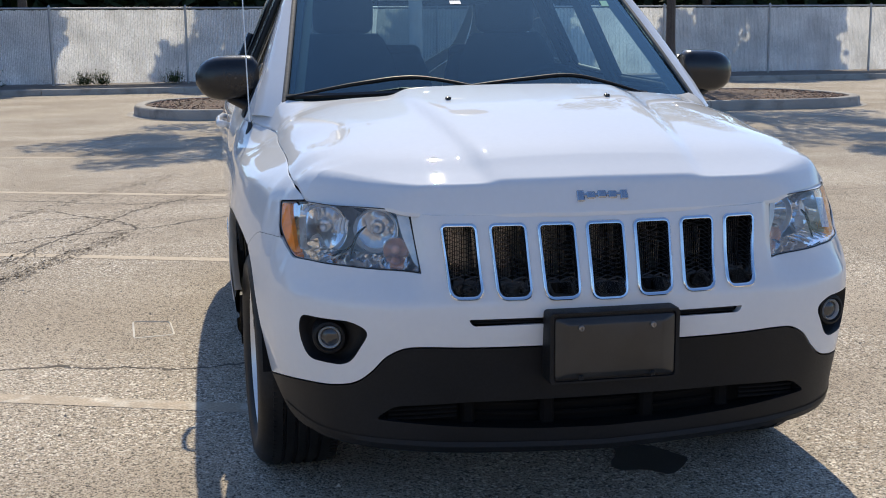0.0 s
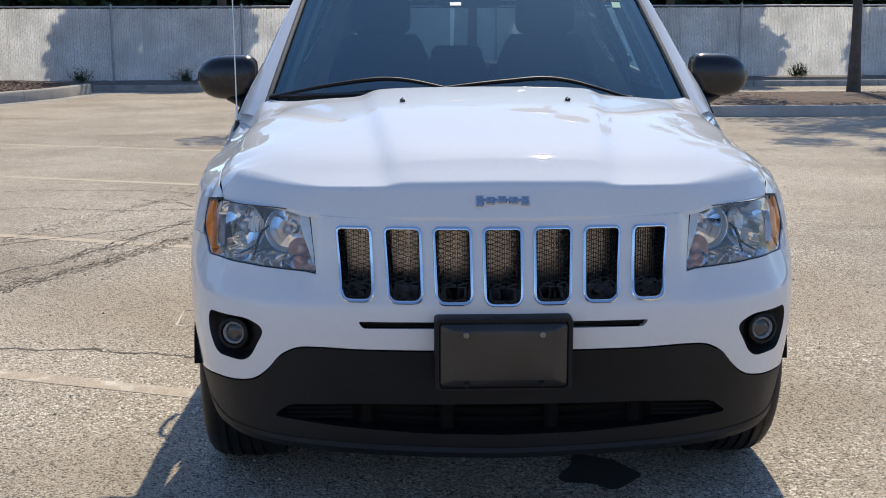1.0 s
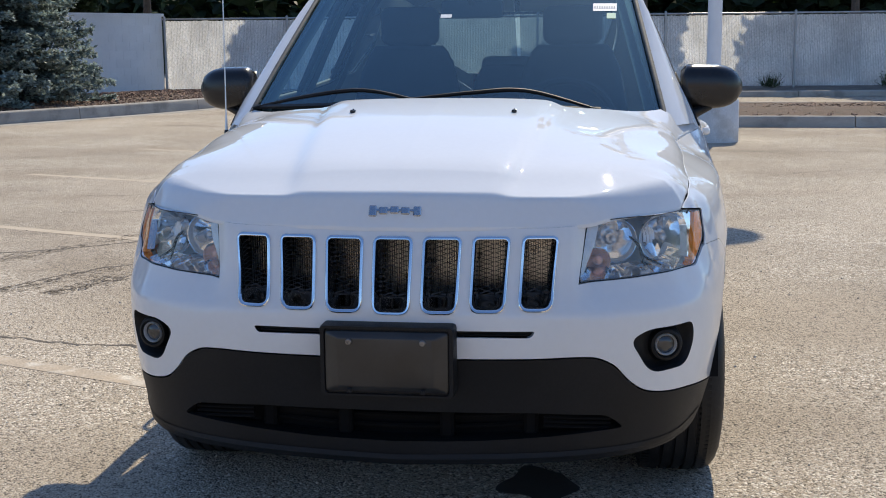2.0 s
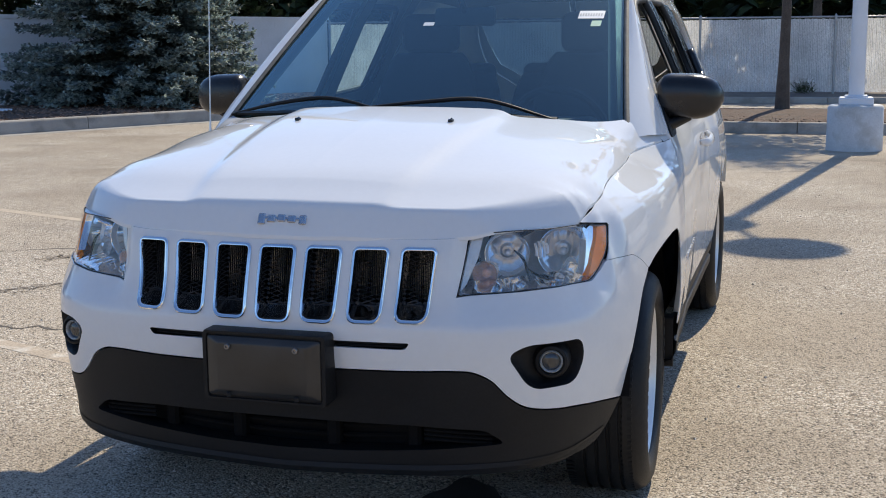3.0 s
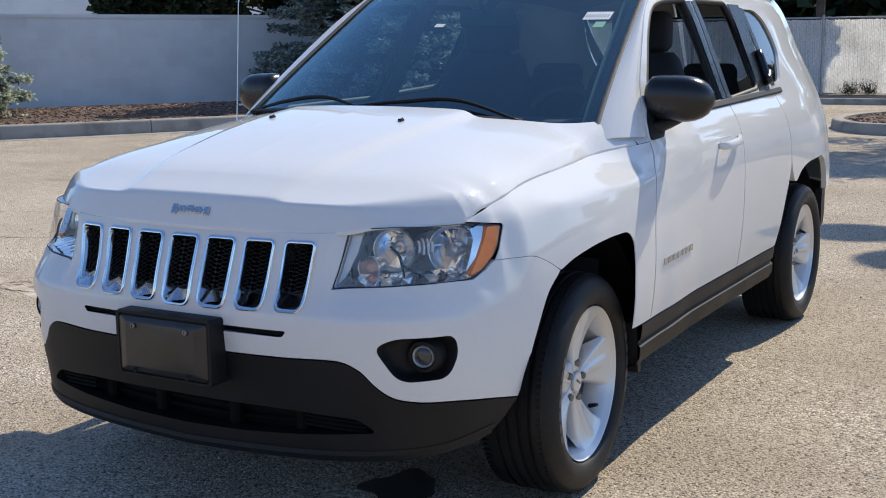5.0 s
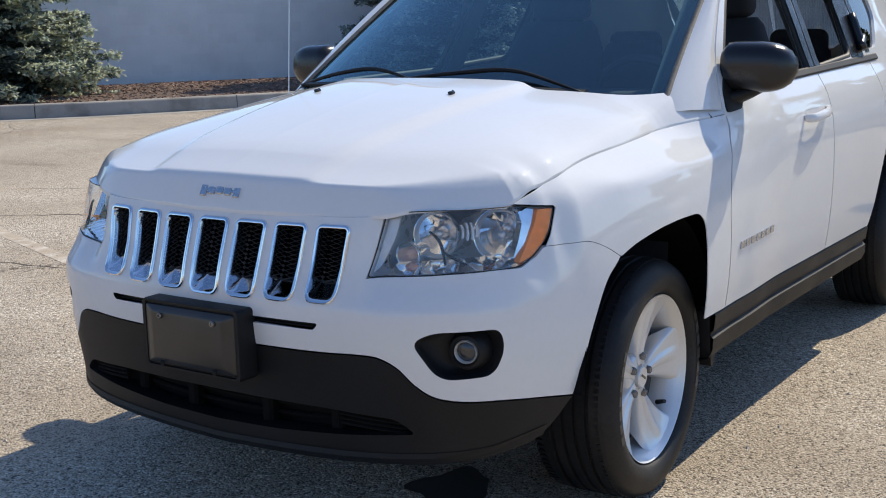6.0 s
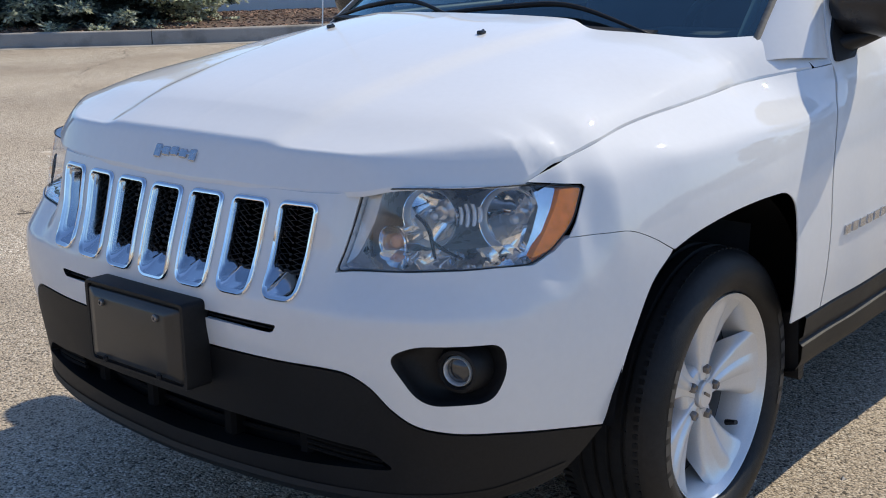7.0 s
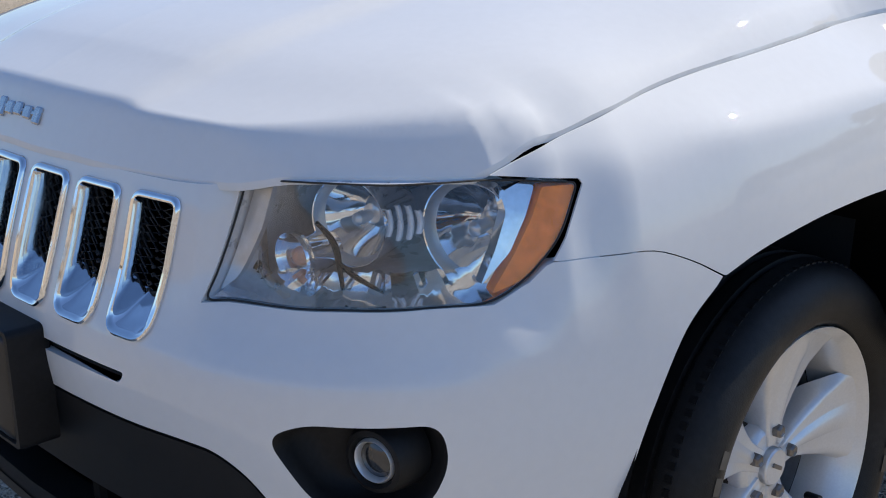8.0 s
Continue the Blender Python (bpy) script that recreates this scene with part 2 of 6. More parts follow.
def panel(name, outline, surf, mat, parent, holes=(), step=0.02, thick=0.012, label="", mirror=False, out=0.0, fair=False, fine=None):
    """A sheet cut to an outline with holes on a curved surface, with turned-in edges."""
    loops = [dense(list(lp), step) for lp in (outline, *holes)]
    pts = [p for lp in loops for p in lp]
    edges, k = [], 0
    for lp in loops:
        edges += [(k + i, k + (i + 1) % len(lp)) for i in range(len(lp))]
        k += len(lp)
    arr = np.array(pts)
    gx, gy = np.meshgrid(np.arange(arr[:, 0].min(), arr[:, 0].max(), step), np.arange(arr[:, 1].min(), arr[:, 1].max(), step))
    gx, gy = gx.ravel() + 1e-4, gy.ravel() + 1.3e-4
    keep = inside(gx, gy, loops[0])
    for lp in loops[1:]:
        keep &= ~inside(gx, gy, lp)
    grid = np.stack([gx[keep], gy[keep]], 1)
    if len(grid):
        far = np.array([np.min((arr[:, 0] - g[0])**2 + (arr[:, 1] - g[1])**2) for g in grid]) > (0.62 * step)**2
        pts += [tuple(g) for g in grid[far]]
    if fine:
        test, small = fine
        more = np.array([(a + 3e-5, b + 2e-5) for a in np.arange(arr[:, 0].min(), arr[:, 0].max(), small * 1.5) for b in np.arange(arr[:, 1].min(), arr[:, 1].max(), small) if test(a, b)])
        more = more[inside(more[:, 0], more[:, 1], loops[0])]
        pts += [tuple(g) for g in more if np.min((arr[:, 0] - g[0])**2 + (arr[:, 1] - g[1])**2) > (.6 * small)**2]
    co, _, tris, orig, _, _ = delaunay_2d_cdt([Vector(p) for p in pts], edges, [], 0, 1e-6)
    cen = np.array([[sum(co[i][0] for i in f) / 3, sum(co[i][1] for i in f) / 3] for f in tris])
    ok = inside(cen[:, 0], cen[:, 1], loops[0])
    for lp in loops[1:]:
        ok &= ~inside(cen[:, 0], cen[:, 1], lp)
    where = {}
    for i, olds in enumerate(orig):
        for o in olds:
            where[o] = i
    wrong, k = set(), 0
    for j, lp in enumerate(loops):
        p = np.array(lp)
        ccw = np.sum(p[:, 0] * np.roll(p[:, 1], -1) - np.roll(p[:, 0], -1) * p[:, 1]) > 0
        for i in range(len(lp)):
            a, b = where[k + i], where[k + (i + 1) % len(lp)]
            wrong.add((b, a) if ccw == (j == 0) else (a, b))
        k += len(lp)
    faces = [tuple(f) for f, o in zip(tris, ok) if o and not any(e in wrong for e in zip(f, [*f[1:], f[0]]))]
    verts = [surf(c[0], c[1], out) for c in co]
    back = [surf(c[0], c[1], out - thick) for lp in loops for c in lp]
    p, q, r = (np.array(verts[i]) for i in faces[0])
    eu = np.array(surf(co[faces[0][0]][0], co[faces[0][0]][1], out + .01)) - p
    if np.dot(np.cross(q - p, r - p), eu) < 0:
        faces = [f[::-1] for f in faces]
    base, k = len(verts), 0
    verts += back
    turn = []
    for lp in loops:
        for i in range(len(lp)):
            a, b = k + i, k + (i + 1) % len(lp)
            turn.append((where[a], where[b], base + b, base + a))
        k += len(lp)
    use = {}
    for f in faces:
        for i, j in zip(f, f[1:] + f[:1]):
            use[(i, j)] = True
    faces += [f[::-1] if (f[0], f[1]) in use else f for f in turn]
    if mirror:
        verts = [(-v[0], v[1], v[2]) for v in verts]
        faces = [f[::-1] for f in faces]
    ob = link_mesh(name, verts, faces, mat, parent, label, sharp=40)
    if fair:
        # normals of the true surface, so that the sheet shades without facets
        normals = []
        for c in co:
            e = .002
            du = np.subtract(surf(c[0] + e, c[1], out), surf(c[0] - e, c[1], out))
            dv = np.subtract(surf(c[0], c[1] + e, out), surf(c[0], c[1] - e, out))
            nn = np.cross(du, dv)
            nn /= np.linalg.norm(nn) + 1e-12
            if np.dot(nn, np.subtract(surf(c[0], c[1], out + .01), surf(c[0], c[1], out))) < 0:
                nn = -nn
            normals.append((-nn[0], nn[1], nn[2]) if mirror else tuple(nn))
        me = ob.data
        front = len(faces) - len(turn)
        split = [tuple(c.vector) for c in me.corner_normals]
        for poly in me.polygons[:front]:
            for li in poly.loop_indices:
                split[li] = normals[me.loops[li].vertex_index]
        me.normals_split_custom_set(split)
    return ob


# ---- shape of the car's body: y is along the car, its nose at -0.87, its front axle at 0 ----
def spline(pts, n=24):
    """Smooth open curve through control points (any dimension), n steps a span."""
    p = np.array(pts, float)
    p = np.vstack([2 * p[0] - p[1], p, 2 * p[-1] - p[-2]])
    out = []
    for i in range(1, len(p) - 2):
        a, b, c, d = p[i - 1:i + 3]
        ta = max(np.linalg.norm(b - a), 1e-6) ** 0.5
        tb = max(np.linalg.norm(c - b), 1e-6) ** 0.5
        tc = max(np.linalg.norm(d - c), 1e-6) ** 0.5
        m1 = ((b - a) / ta - (c - a) / (ta + tb) + (c - b) / tb) * tb
        m2 = ((c - b) / tb - (d - b) / (tb + tc) + (d - c) / tc) * tb
        for k in range(n):
            u = k / n
            out.append((2 * u**3 - 3 * u**2 + 1) * b + (u**3 - 2 * u**2 + u) * m1 + (3 * u**2 - 2 * u**3) * c + (u**3 - u**2) * m2)
    out.append(p[-2])
    return np.array(out)


def curve1(pts):
    """A smooth function of one variable through (x, value) pairs."""
    c = spline(pts, 60)
    c[:, 0] = np.maximum.accumulate(c[:, 0])
    return lambda x: float(np.interp(x, c[:, 0], c[:, 1]))


PLAN = spline([(0, -.868), (.2, -.864), (.36, -.851), (.5, -.826), (.61, -.788), (.70, -.724), (.762, -.64), (.806, -.54), (.838, -.42),
               (.865, -.28), (.891, -.1), (.905, .15), (.908, .5), (.907, 1.0), (.905, 1.6), (.90, 2.2), (.884, 2.7), (.85, 3.05),
               (.80, 3.3), (.68, 3.43), (.4, 3.49), (0, 3.51)], 20)
PLAN_S = np.concatenate([[0], np.cumsum(np.linalg.norm(np.diff(PLAN, axis=0), axis=1))])
tang = np.gradient(PLAN, PLAN_S, axis=0)
PLAN_N = np.stack([tang[:, 1], -tang[:, 0]], 1)
PLAN_N /= np.linalg.norm(PLAN_N, axis=1)[:, None]


def s_of_y(y):
    half = np.argmax(PLAN[:, 0])
    return float(np.interp(y, PLAN[:-30, 1], PLAN_S[:-30]))


# inset of the side and front from the plan line, by height, at stations along it
STATIONS = [
    (0.0, [(.16, .13), (.22, .06), (.28, .035), (.36, .028), (.46, .02), (.55, .006), (.60, 0), (.66, .004), (.72, .018), (.80, .045), (.85, .064), (.90, .085), (.98, .15), (1.2, .4)]),
    (0.45, [(.16, .13), (.22, .06), (.28, .038), (.36, .03), (.46, .018), (.55, .004), (.60, 0), (.645, .001), (.660, .0045), (.672, .0105), (.685, .018), (.70, .0255), (.715, .0325), (.727, .037), (.745, .0435), (.76, .048), (.80, .0565), (.85, .069), (.90, .09), (.98, .15), (1.2, .4)]),
    (0.51, [(.16, .13), (.22, .06), (.28, .038), (.36, .03), (.46, .018), (.55, .004), (.60, 0), (.645, .0015), (.660, .006), (.672, .014), (.685, .024), (.70, .036), (.715, .047), (.727, .057), (.745, .0675), (.76, .074), (.80, .0835), (.85, .094), (.90, .106), (.98, .155), (1.2, .4)]),
    (0.66, [(.16, .13), (.22, .063), (.28, .040), (.36, .03), (.46, .016), (.55, .003), (.60, 0), (.647, .0013), (.662, .005), (.674, .012), (.687, .020), (.70, .029), (.718, .0405), (.732, .0475), (.745, .0525), (.76, .0575), (.80, .066), (.85, .077), (.90, .094), (.98, .152), (1.2, .4)]),
    (0.80, [(.16, .13), (.22, .065), (.28, .041), (.36, .03), (.46, .014), (.55, .003), (.60, 0), (.648, .001), (.664, .0045), (.676, .0105), (.688, .017), (.70, .023), (.72, .032), (.735, .038), (.745, .0418), (.76, .046), (.80, .0545), (.85, .066), (.90, .085), (.98, .15), (1.2, .4)]),
    (0.92, [(.16, .13), (.22, .07), (.28, .045), (.36, .03), (.46, .012), (.55, .002), (.60, 0), (.65, .0005), (.675, .0025), (.70, .0095), (.72, .0175), (.745, .0285), (.76, .035), (.80, .046), (.85, .059), (.90, .080), (.98, .15), (1.2, .4)]),
    (1.00, [(.16, .12), (.22, .07), (.28, .045), (.36, .029), (.46, .012), (.55, .002), (.61, 0), (.68, .003), (.72, .009), (.76, .019), (.80, .0305), (.85, .046), (.88, .058), (.90, .068), (.935, .099), (.98, .152), (1.2, .4)]),
    (1.10, [(.16, .11), (.22, .07), (.28, .045), (.36, .028), (.46, .012), (.55, .002), (.62, 0), (.70, .004), (.75, .009), (.80, .0175), (.85, .030), (.88, .041), (.90, .054), (.935, .092), (.98, .157), (1.2, .4)]),
    (1.30, [(.16, .11), (.22, .07), (.28, .045), (.36, .028), (.46, .012), (.55, .002), (.62, 0), (.70, .004), (.80, .015), (.87, .030), (.897, .039), (.911, .051), (.935, .086), (.955, .117), (.985, .162), (1.2, .4)]),
    (1.65, [(.16, .06), (.28, .03), (.40, .015), (.55, 0), (.70, .002), (.80, .011), (.88, .027), (.911, .037), (.926, .051), (.945, .082), (.967, .118), (.99, .157), (1.02, .205), (1.2, .4)]),
    (2.05, [(.16, .07), (.28, .045), (.40, .03), (.46, .022), (.55, .012), (.70, .008), (.82, .016), (.90, .028), (.955, .042), (.983, .051), (1.0, .0605), (1.04, .081), (1.07, .094), (1.1, .109), (1.14, .128), (1.2, .158), (1.4, .245), (1.6, .34)]),
    (2.45, [(.16, .07), (.28, .055), (.40, .045), (.46, .036), (.55, .024), (.70, .016), (.82, .016), (.90, .02), (.97, .03), (1.03, .050), (1.07, .072), (1.10, .091), (1.14, .112), (1.3, .185), (1.5, .285), (1.6, .36)]),
    (3.3, [(.16, .07), (.28, .055), (.40, .045), (.46, .036), (.55, .024), (.70, .014), (.82, .014), (.90, .018), (.97, .028), (1.03, .048), (1.07, .070), (1.10, .089), (1.15, .114), (1.3, .18), (1.5, .275), (1.6, .35)]),
    (4.6, [(.16, .06), (.28, .035), (.40, .004), (.55, 0), (.70, .0), (.82, .01), (.92, .024), (1.0, .046), (1.08, .076), (1.16, .112), (1.3, .18), (1.5, .27), (1.6, .35)]),
    (6.4, [(.16, .06), (.28, .03), (.40, .0), (.55, 0), (.70, .0), (.82, .02), (.92, .05), (1.0, .08), (1.08, .11), (1.16, .15), (1.3, .23), (1.5, .34), (1.6, .42)]),
]
INSETS = [(s, curve1(rows)) for s, rows in STATIONS]


def inset(s, z):
    s = abs(s)
    if s >= INSETS[-1][0]:
        return INSETS[-1][1](z)
    for (sa, fa), (sb, fb) in zip(INSETS, INSETS[1:]):
        if s <= sb:
            u = (s - sa) / (sb - sa)
            u = u * u * (3 - 2 * u)
            return fa(z) * (1 - u) + fb(z) * u


def flank(s, z, out=0.0):
    """A point of the body's front and side: s metres along the plan line from the nose's middle (negative: the other side)."""
    a = abs(s)
    i = [np.interp(a, PLAN_S, c) for c in (PLAN[:, 0], PLAN[:, 1], PLAN_N[:, 0], PLAN_N[:, 1])]
    d = out - inset(a, z)
    n = np.hypot(i[2], i[3])
    return (math.copysign(i[0] + i[2] / n * d, s) if a else 0.0, i[1] + i[3] / n * d, z)


HOOD_MID = curve1([(-.90, .63), (-.85, .748), (-.802, .868), (-.796, .883), (-.788, .903), (-.780, .922), (-.773, .9365), (-.7675, .9415), (-.757, .9450), (-.735, .9522), (-.70, .9637), (-.6, .998), (-.45, 1.034), (-.25, 1.074), (-.05, 1.106), (.15, 1.130), (.5, 1.16)])
HOOD_BACK = curve1([(0, 0), (.2, .006), (.4, .034), (.55, .076), (.65, .138), (.72, .215), (.78, .30), (.9, .5)])
DROP_FRONT = curve1([(0, 0), (.2, .002), (.33, .004), (.45, .006), (.55, .008), (.65, .012), (.72, .018), (.78, .03), (.9, .08)])
DROP_REAR = curve1([(0, 0), (.2, .003), (.33, .009), (.45, .020), (.55, .031), (.64, .045), (.70, .058), (.725, .070), (.75, .100), (.775, .134), (.9, .30)])
WING_LINE = spline([(.905, .887), (.955, .903), (1.03, .923), (1.221, .957), (1.442, .976), (1.76, .999), (1.955, 1.0165), (2.005, 1.0205)], 8)
WING_TOP = np.array([flank(a, b) for a, b in WING_LINE])


NOSE_GROWTH = curve1([(0, 1), (.48, 1), (.58, 1.05), (.65, 1.14), (.69, 1.24), (.73, 1.3), (.9, 1.3)])
NOSE_Y, NOSE_Z = -.795, HOOD_MID(-.795)


def ease(u):
    u = min(1, max(0, u))
    return u * u * (3 - 2 * u)


def hood_base(a, y):
    u = min(1, max(0, (y + .60) / .75))
    u = u * u * (3 - 2 * u)
    d, k = y - HOOD_BACK(a) - NOSE_Y, NOSE_GROWTH(a)
    w = .055 * ease((a - .40) / .24)
    mid = HOOD_MID if w == 0 else (lambda v: sum(q * HOOD_MID(v + p * w) for p, q in ((-1.1, .1), (-.76, .2), (-.43, .2), (.13, .2), (.46, .2), (.8, .1))))
    z = mid(NOSE_Y + d)
    if d > 0 and k > 1:
        z += (NOSE_Z + k * (mid(NOSE_Y + d / k) - NOSE_Z) - z) * (1 - ease((d - .09) / .45))
    z -= DROP_FRONT(a) * (1 - u) + DROP_REAR(a) * u
    edge = .272 + .09 * min(1, max(0, (y + .75) / .8))
    d = y - HOOD_BACK(a)
    z += (.0075 * ease((d + .776) / .020) + .0075 * min(1, max(0, (d + .757) / .10))) / (1 + math.exp(-2.2 * (edge - a) / .024))
    return z


def hood(x, y, out=0.0):
    """A point of the bonnet, which meets the wings along their top line."""
    a = abs(x)
    yc = max(y, -.545)
    xe, ze = (float(np.interp(yc, WING_TOP[:, 1], WING_TOP[:, k])) for k in (0, 2))
    z = hood_base(a, y) + (ze + .001 - hood_base(xe, yc)) * min(1.15, a / xe)**(7 + 7 * min(1, max(0, (-.2 - y) / .3)))
    return (x, y, z + out)


def hood_front(x, z):
    """The y at which the bonnet's nose has the height z."""
    lo, hi = -.86, -.40
    for _ in range(30):
        mid = (lo + hi) / 2
        lo, hi = (mid, hi) if hood(x, mid)[2] < z else (lo, mid)
    return (lo + hi) / 2


SHIELD_Y = curve1([(.98, .0), (1.06, .11), (1.2, .335), (1.4, .68), (1.55, .95), (1.63, 1.12), (1.7, 1.3)])


def shield(x, z, out=0.0):
    """A point of the windscreen."""
    a = abs(x)
    return (x, SHIELD_Y(z) + .33 * a * a + .25 * a**4 - out, z + .5 * out)
# ---- end of shape ----

# ---- the car ----
def S(y):
    """Plan-line place of a point of the side at y (from the front wheel back)."""
    return y + 1.492


def yz(pts):
    return [(S(p[0]), *p[1:]) for p in pts]


HIGH_BOWL = (.549, -.624, .810, .057)
LOW_BOWL = (.678, -.541, .806, .066)
TURN_BOWL = (.506, -.682, .767, .034)
TOE = radians(13)


def car_things():
    car = tagged(new("car"), "white compact SUV with black lower trim, parked facing out", "car")

    # bonnet
    edge = [(float(np.interp(y, WING_TOP[:, 1], WING_TOP[:, 0])) - .004, y) for y in np.linspace(-.545, .445, 12)]
    back = [(.795, .452), (.735, .405), (.66, .325), (.58, .248), (.48, .185), (.40, .145), (.33, .15), (.2, .135), (0, .125)]
    front = [(x, hood_front(x, z)) for x, z in ((0, .8665), (.12, .8665), (.24, .867), (.36, .868), (.44, .8695), (.50, .8745), (.56, .8855), (.62, .888), (.665, .888), (.70, .8875), (.714, .8873))]
    half = spline(front, 6)[:-1].tolist() + spline(edge, 6).tolist() + spline(back, 6).tolist()
    loop = [tuple(p) for p in half] + [(-p[0], p[1]) for p in half[-2:0:-1]]
    bonnet = panel("bonnet", loop, hood, PAINT, car, step=.016, thick=.01, label="white bonnet with a raised middle", fair=True,
                   fine=(lambda x, y: .0 < y + .79 - HOOD_BACK(abs(x)) < .065, .0045))
    bm = bmesh.new()
    for x, w, h in ((-.055, .02, .03), (-.028, .022, .02), (0, .022, .02), (.028, .022, .02), (.058, .02, .026)):
        p = Vector(hood(x, -.787, .002))
        box(bm, p + Vector((0, -.001, .0)), (w, .007, h), .0025, Euler((radians(-28), 0, 0)).to_matrix())
    p = Vector(hood(0, -.787, .001))
    box(bm, p, (.13, .004, .007), .001, Euler((radians(-28), 0, 0)).to_matrix())
    part("emblem", bm, BADGE, bonnet, "raised grey metal maker's emblem as plain bars")
    for x in (-.25, .245):
        bm = bmesh.new()
        p = Vector(hood(x, -.088))
        box(bm, p + Vector((0, 0, .003)), (.016, .020, .010), .004, seg=2)
        rod(bm, p + Vector((0, .002, .002)), p + Vector((0, .008, .009)), .0045, .003, 8)
        part("washer_nozzle", bm, GLOSS_BLACK, bonnet, "small black washer jet")

    # front bumper, grille bars and openings
    slots = []
    for k in range(-3, 4):
        ct, cb = .1255 * k, .1195 * k
        wt, wb = .0465 - .001 * abs(k), .044 - .0018 * abs(k)
        zt, zb = .840 + .0005 * abs(k), .660 + .0035 * abs(k)
        slots.append(rounded([(ct - wt, zt, .014), (ct + wt, zt, .014), (cb + wb, zb, .024), (cb - wb, zb, .024)], .014, 6))
    lamp = [(.474, .727, .012), (.70, .740, .1), (.885, .743, .03), (.935, .763, .02), (.985, .808, .03), (1.023, .870, .010), (.905, .8825, .03), (.62, .882, .05), (.510, .873, .01)]
    fog = rounded([(.597, .588, .03), (.648, .612, .03), (.812, .612, .028), (.824, .56, .03), (.798, .498, .04), (.66, .494, .04)], .03, 7)
    lower_line = [(0, .545), (.2, .546), (.36, .548), (.47, .551), (.515, .547), (.56, .525), (.60, .485), (.645, .455), (.70, .442), (.83, .432), (.95, .418), (1.055, .401)]
    low = [tuple(p) for p in spline(lower_line, 5)]
    arch_front = [(1.055, .401), (1.082, .479), (1.110, .566), (1.165, .668), (1.229, .722)]
    seam = [(1.229, .724), (1.175, .754), (1.114, .777), (1.05, .781), (.972, .783)]
    top = [(.962, .779), (.94, .7615), (.89, .7418), (.80, .7408), (.70, .7376), (.60, .7330), (.4715, .7248), (.490, .80), (.504, .867), (.48, .8675), (.44, .8655), (.40, .8635), (.2, .8625), (0, .8625)]
    half = low[:-1] + [tuple(p) for p in spline(arch_front, 6)][:-1] + [tuple(p) for p in spline(seam, 4)] + top
    loop = half + [(-a, b) for a, b in half[-2:0:-1]]
    duct = rounded([(-.357, .618), (.359, .618), (.347, .601), (-.345, .601)], .008)
    bumper = panel("front_bumper", loop, flank, PAINT, car, holes=[*slots, duct, fog, [(-a, b) for a, b in fog]], step=.014, thick=.02, fair=True,
                   label="white front bumper with seven upright openings")
    bm = bmesh.new()
    loft(bm, [[flank(s, z, 0) for s, z in duct], [flank(s, z, -.03) for s, z in duct]], cap_end=True)
    for z in (.606, .613):
        tube(bm, [flank(s, z, -.012) for s in np.linspace(-.34, .34, 30)], .0022, seg=6)
    part("upper_air_slot", bm, PLASTIC, bumper, "narrow black air slot")
    for k, lp in enumerate(slots):
        c = np.mean(lp, axis=0)
        shrink = lambda f: [(c[0] + (a - c[0]) * f, c[1] + (b - c[1]) * (1 - (1 - f) * .5)) for a, b in lp]
        bm = bmesh.new()
        fine = dense(lp, .012)
        low_z = min(b for a, b in lp)
        rings = [[flank(a, b, o) for a, b in grown(fine, d)] for d, o in ((.0055, .0005), (.005, .005), (.002, .0075), (-.0025, .0065), (-.0045, .001))]
        rings.append([flank(a, max(b, low_z + .010), -.012) for a, b in grown(fine, -.006)])
        rings.append([flank(a, max(b, low_z + .036), -.047) for a, b in grown(fine, -.009)])
        loft(bm, rings)
        surround = part("grille_opening", bm, CHROME, bumper, "chrome-edged upright grille opening", sharp=50)
        bm = bmesh.new()
        w0, w1 = min(a for a, b in lp) - .004, max(a for a, b in lp) + .004
        z0, z1 = low_z + .034, max(b for a, b in lp)
        zs = np.linspace(z0, z1, 14)
        cols = 2.5
        for i in range(4):
            for sgn in (1, -1):
                pts = []
                for q, z in enumerate(zs):
                    s = w0 + (w1 - w0) * (i + (.5 * sgn * (1 if q % 2 else -1) * .9)) / cols
                    pts.append(flank(min(max(s, w0), w1), z, -.043 + .0015 * sgn))
                tube(bm, pts, .0026, seg=5)
        part("wire_mesh", bm, DASH, surround, "black diamond wire mesh", sharp=0)
    # flat aluminium radiator behind the mesh, with upright dark fins that close it to slanting looks
    back_y = flank(.45, .75, -.085)[1] + .012
    bm = bmesh.new()
    box(bm, (0, back_y + .006, .755), (.92, .010, .20))
    radiator = part("radiator", bm, material("dull_aluminium", (.62, .57, .51), .28, 1.0, var=.2, scale=14, grain=.2), bumper, "dull aluminium radiator behind the mesh")
    bm = bmesh.new()
    for x in np.arange(-.455, .456, .006):
        box(bm, (x, back_y - .004, .755), (.0006, .0075, .198))
    tagged(part("radiator_fin", bm, DARK, radiator), "thin dark upright radiator fins", kind="stuff")

    # black lower bumper, its air intake and lip
    bot = [(1.05, .392), (1.0, .345), (.93, .306), (.80, .294), (.60, .287), (.40, .277), (.2, .268), (0, .264)]
    half = [(s, z - .005) for s, z in low] + [tuple(p) for p in spline(bot, 5)]
    loop = half + [(-a, b) for a, b in half[-2:0:-1]]
    mouth = rounded([(-.545, .392), (-.35, .402), (.35, .402), (.545, .392), (.60, .356), (.40, .338), (.2, .325), (0, .320), (-.2, .325), (-.40, .338), (-.60, .356)], .02)
    lower = panel("lower_bumper", loop, flank, PLASTIC, car, holes=[mouth], step=.018, thick=.06, label="unpainted black lower bumper")
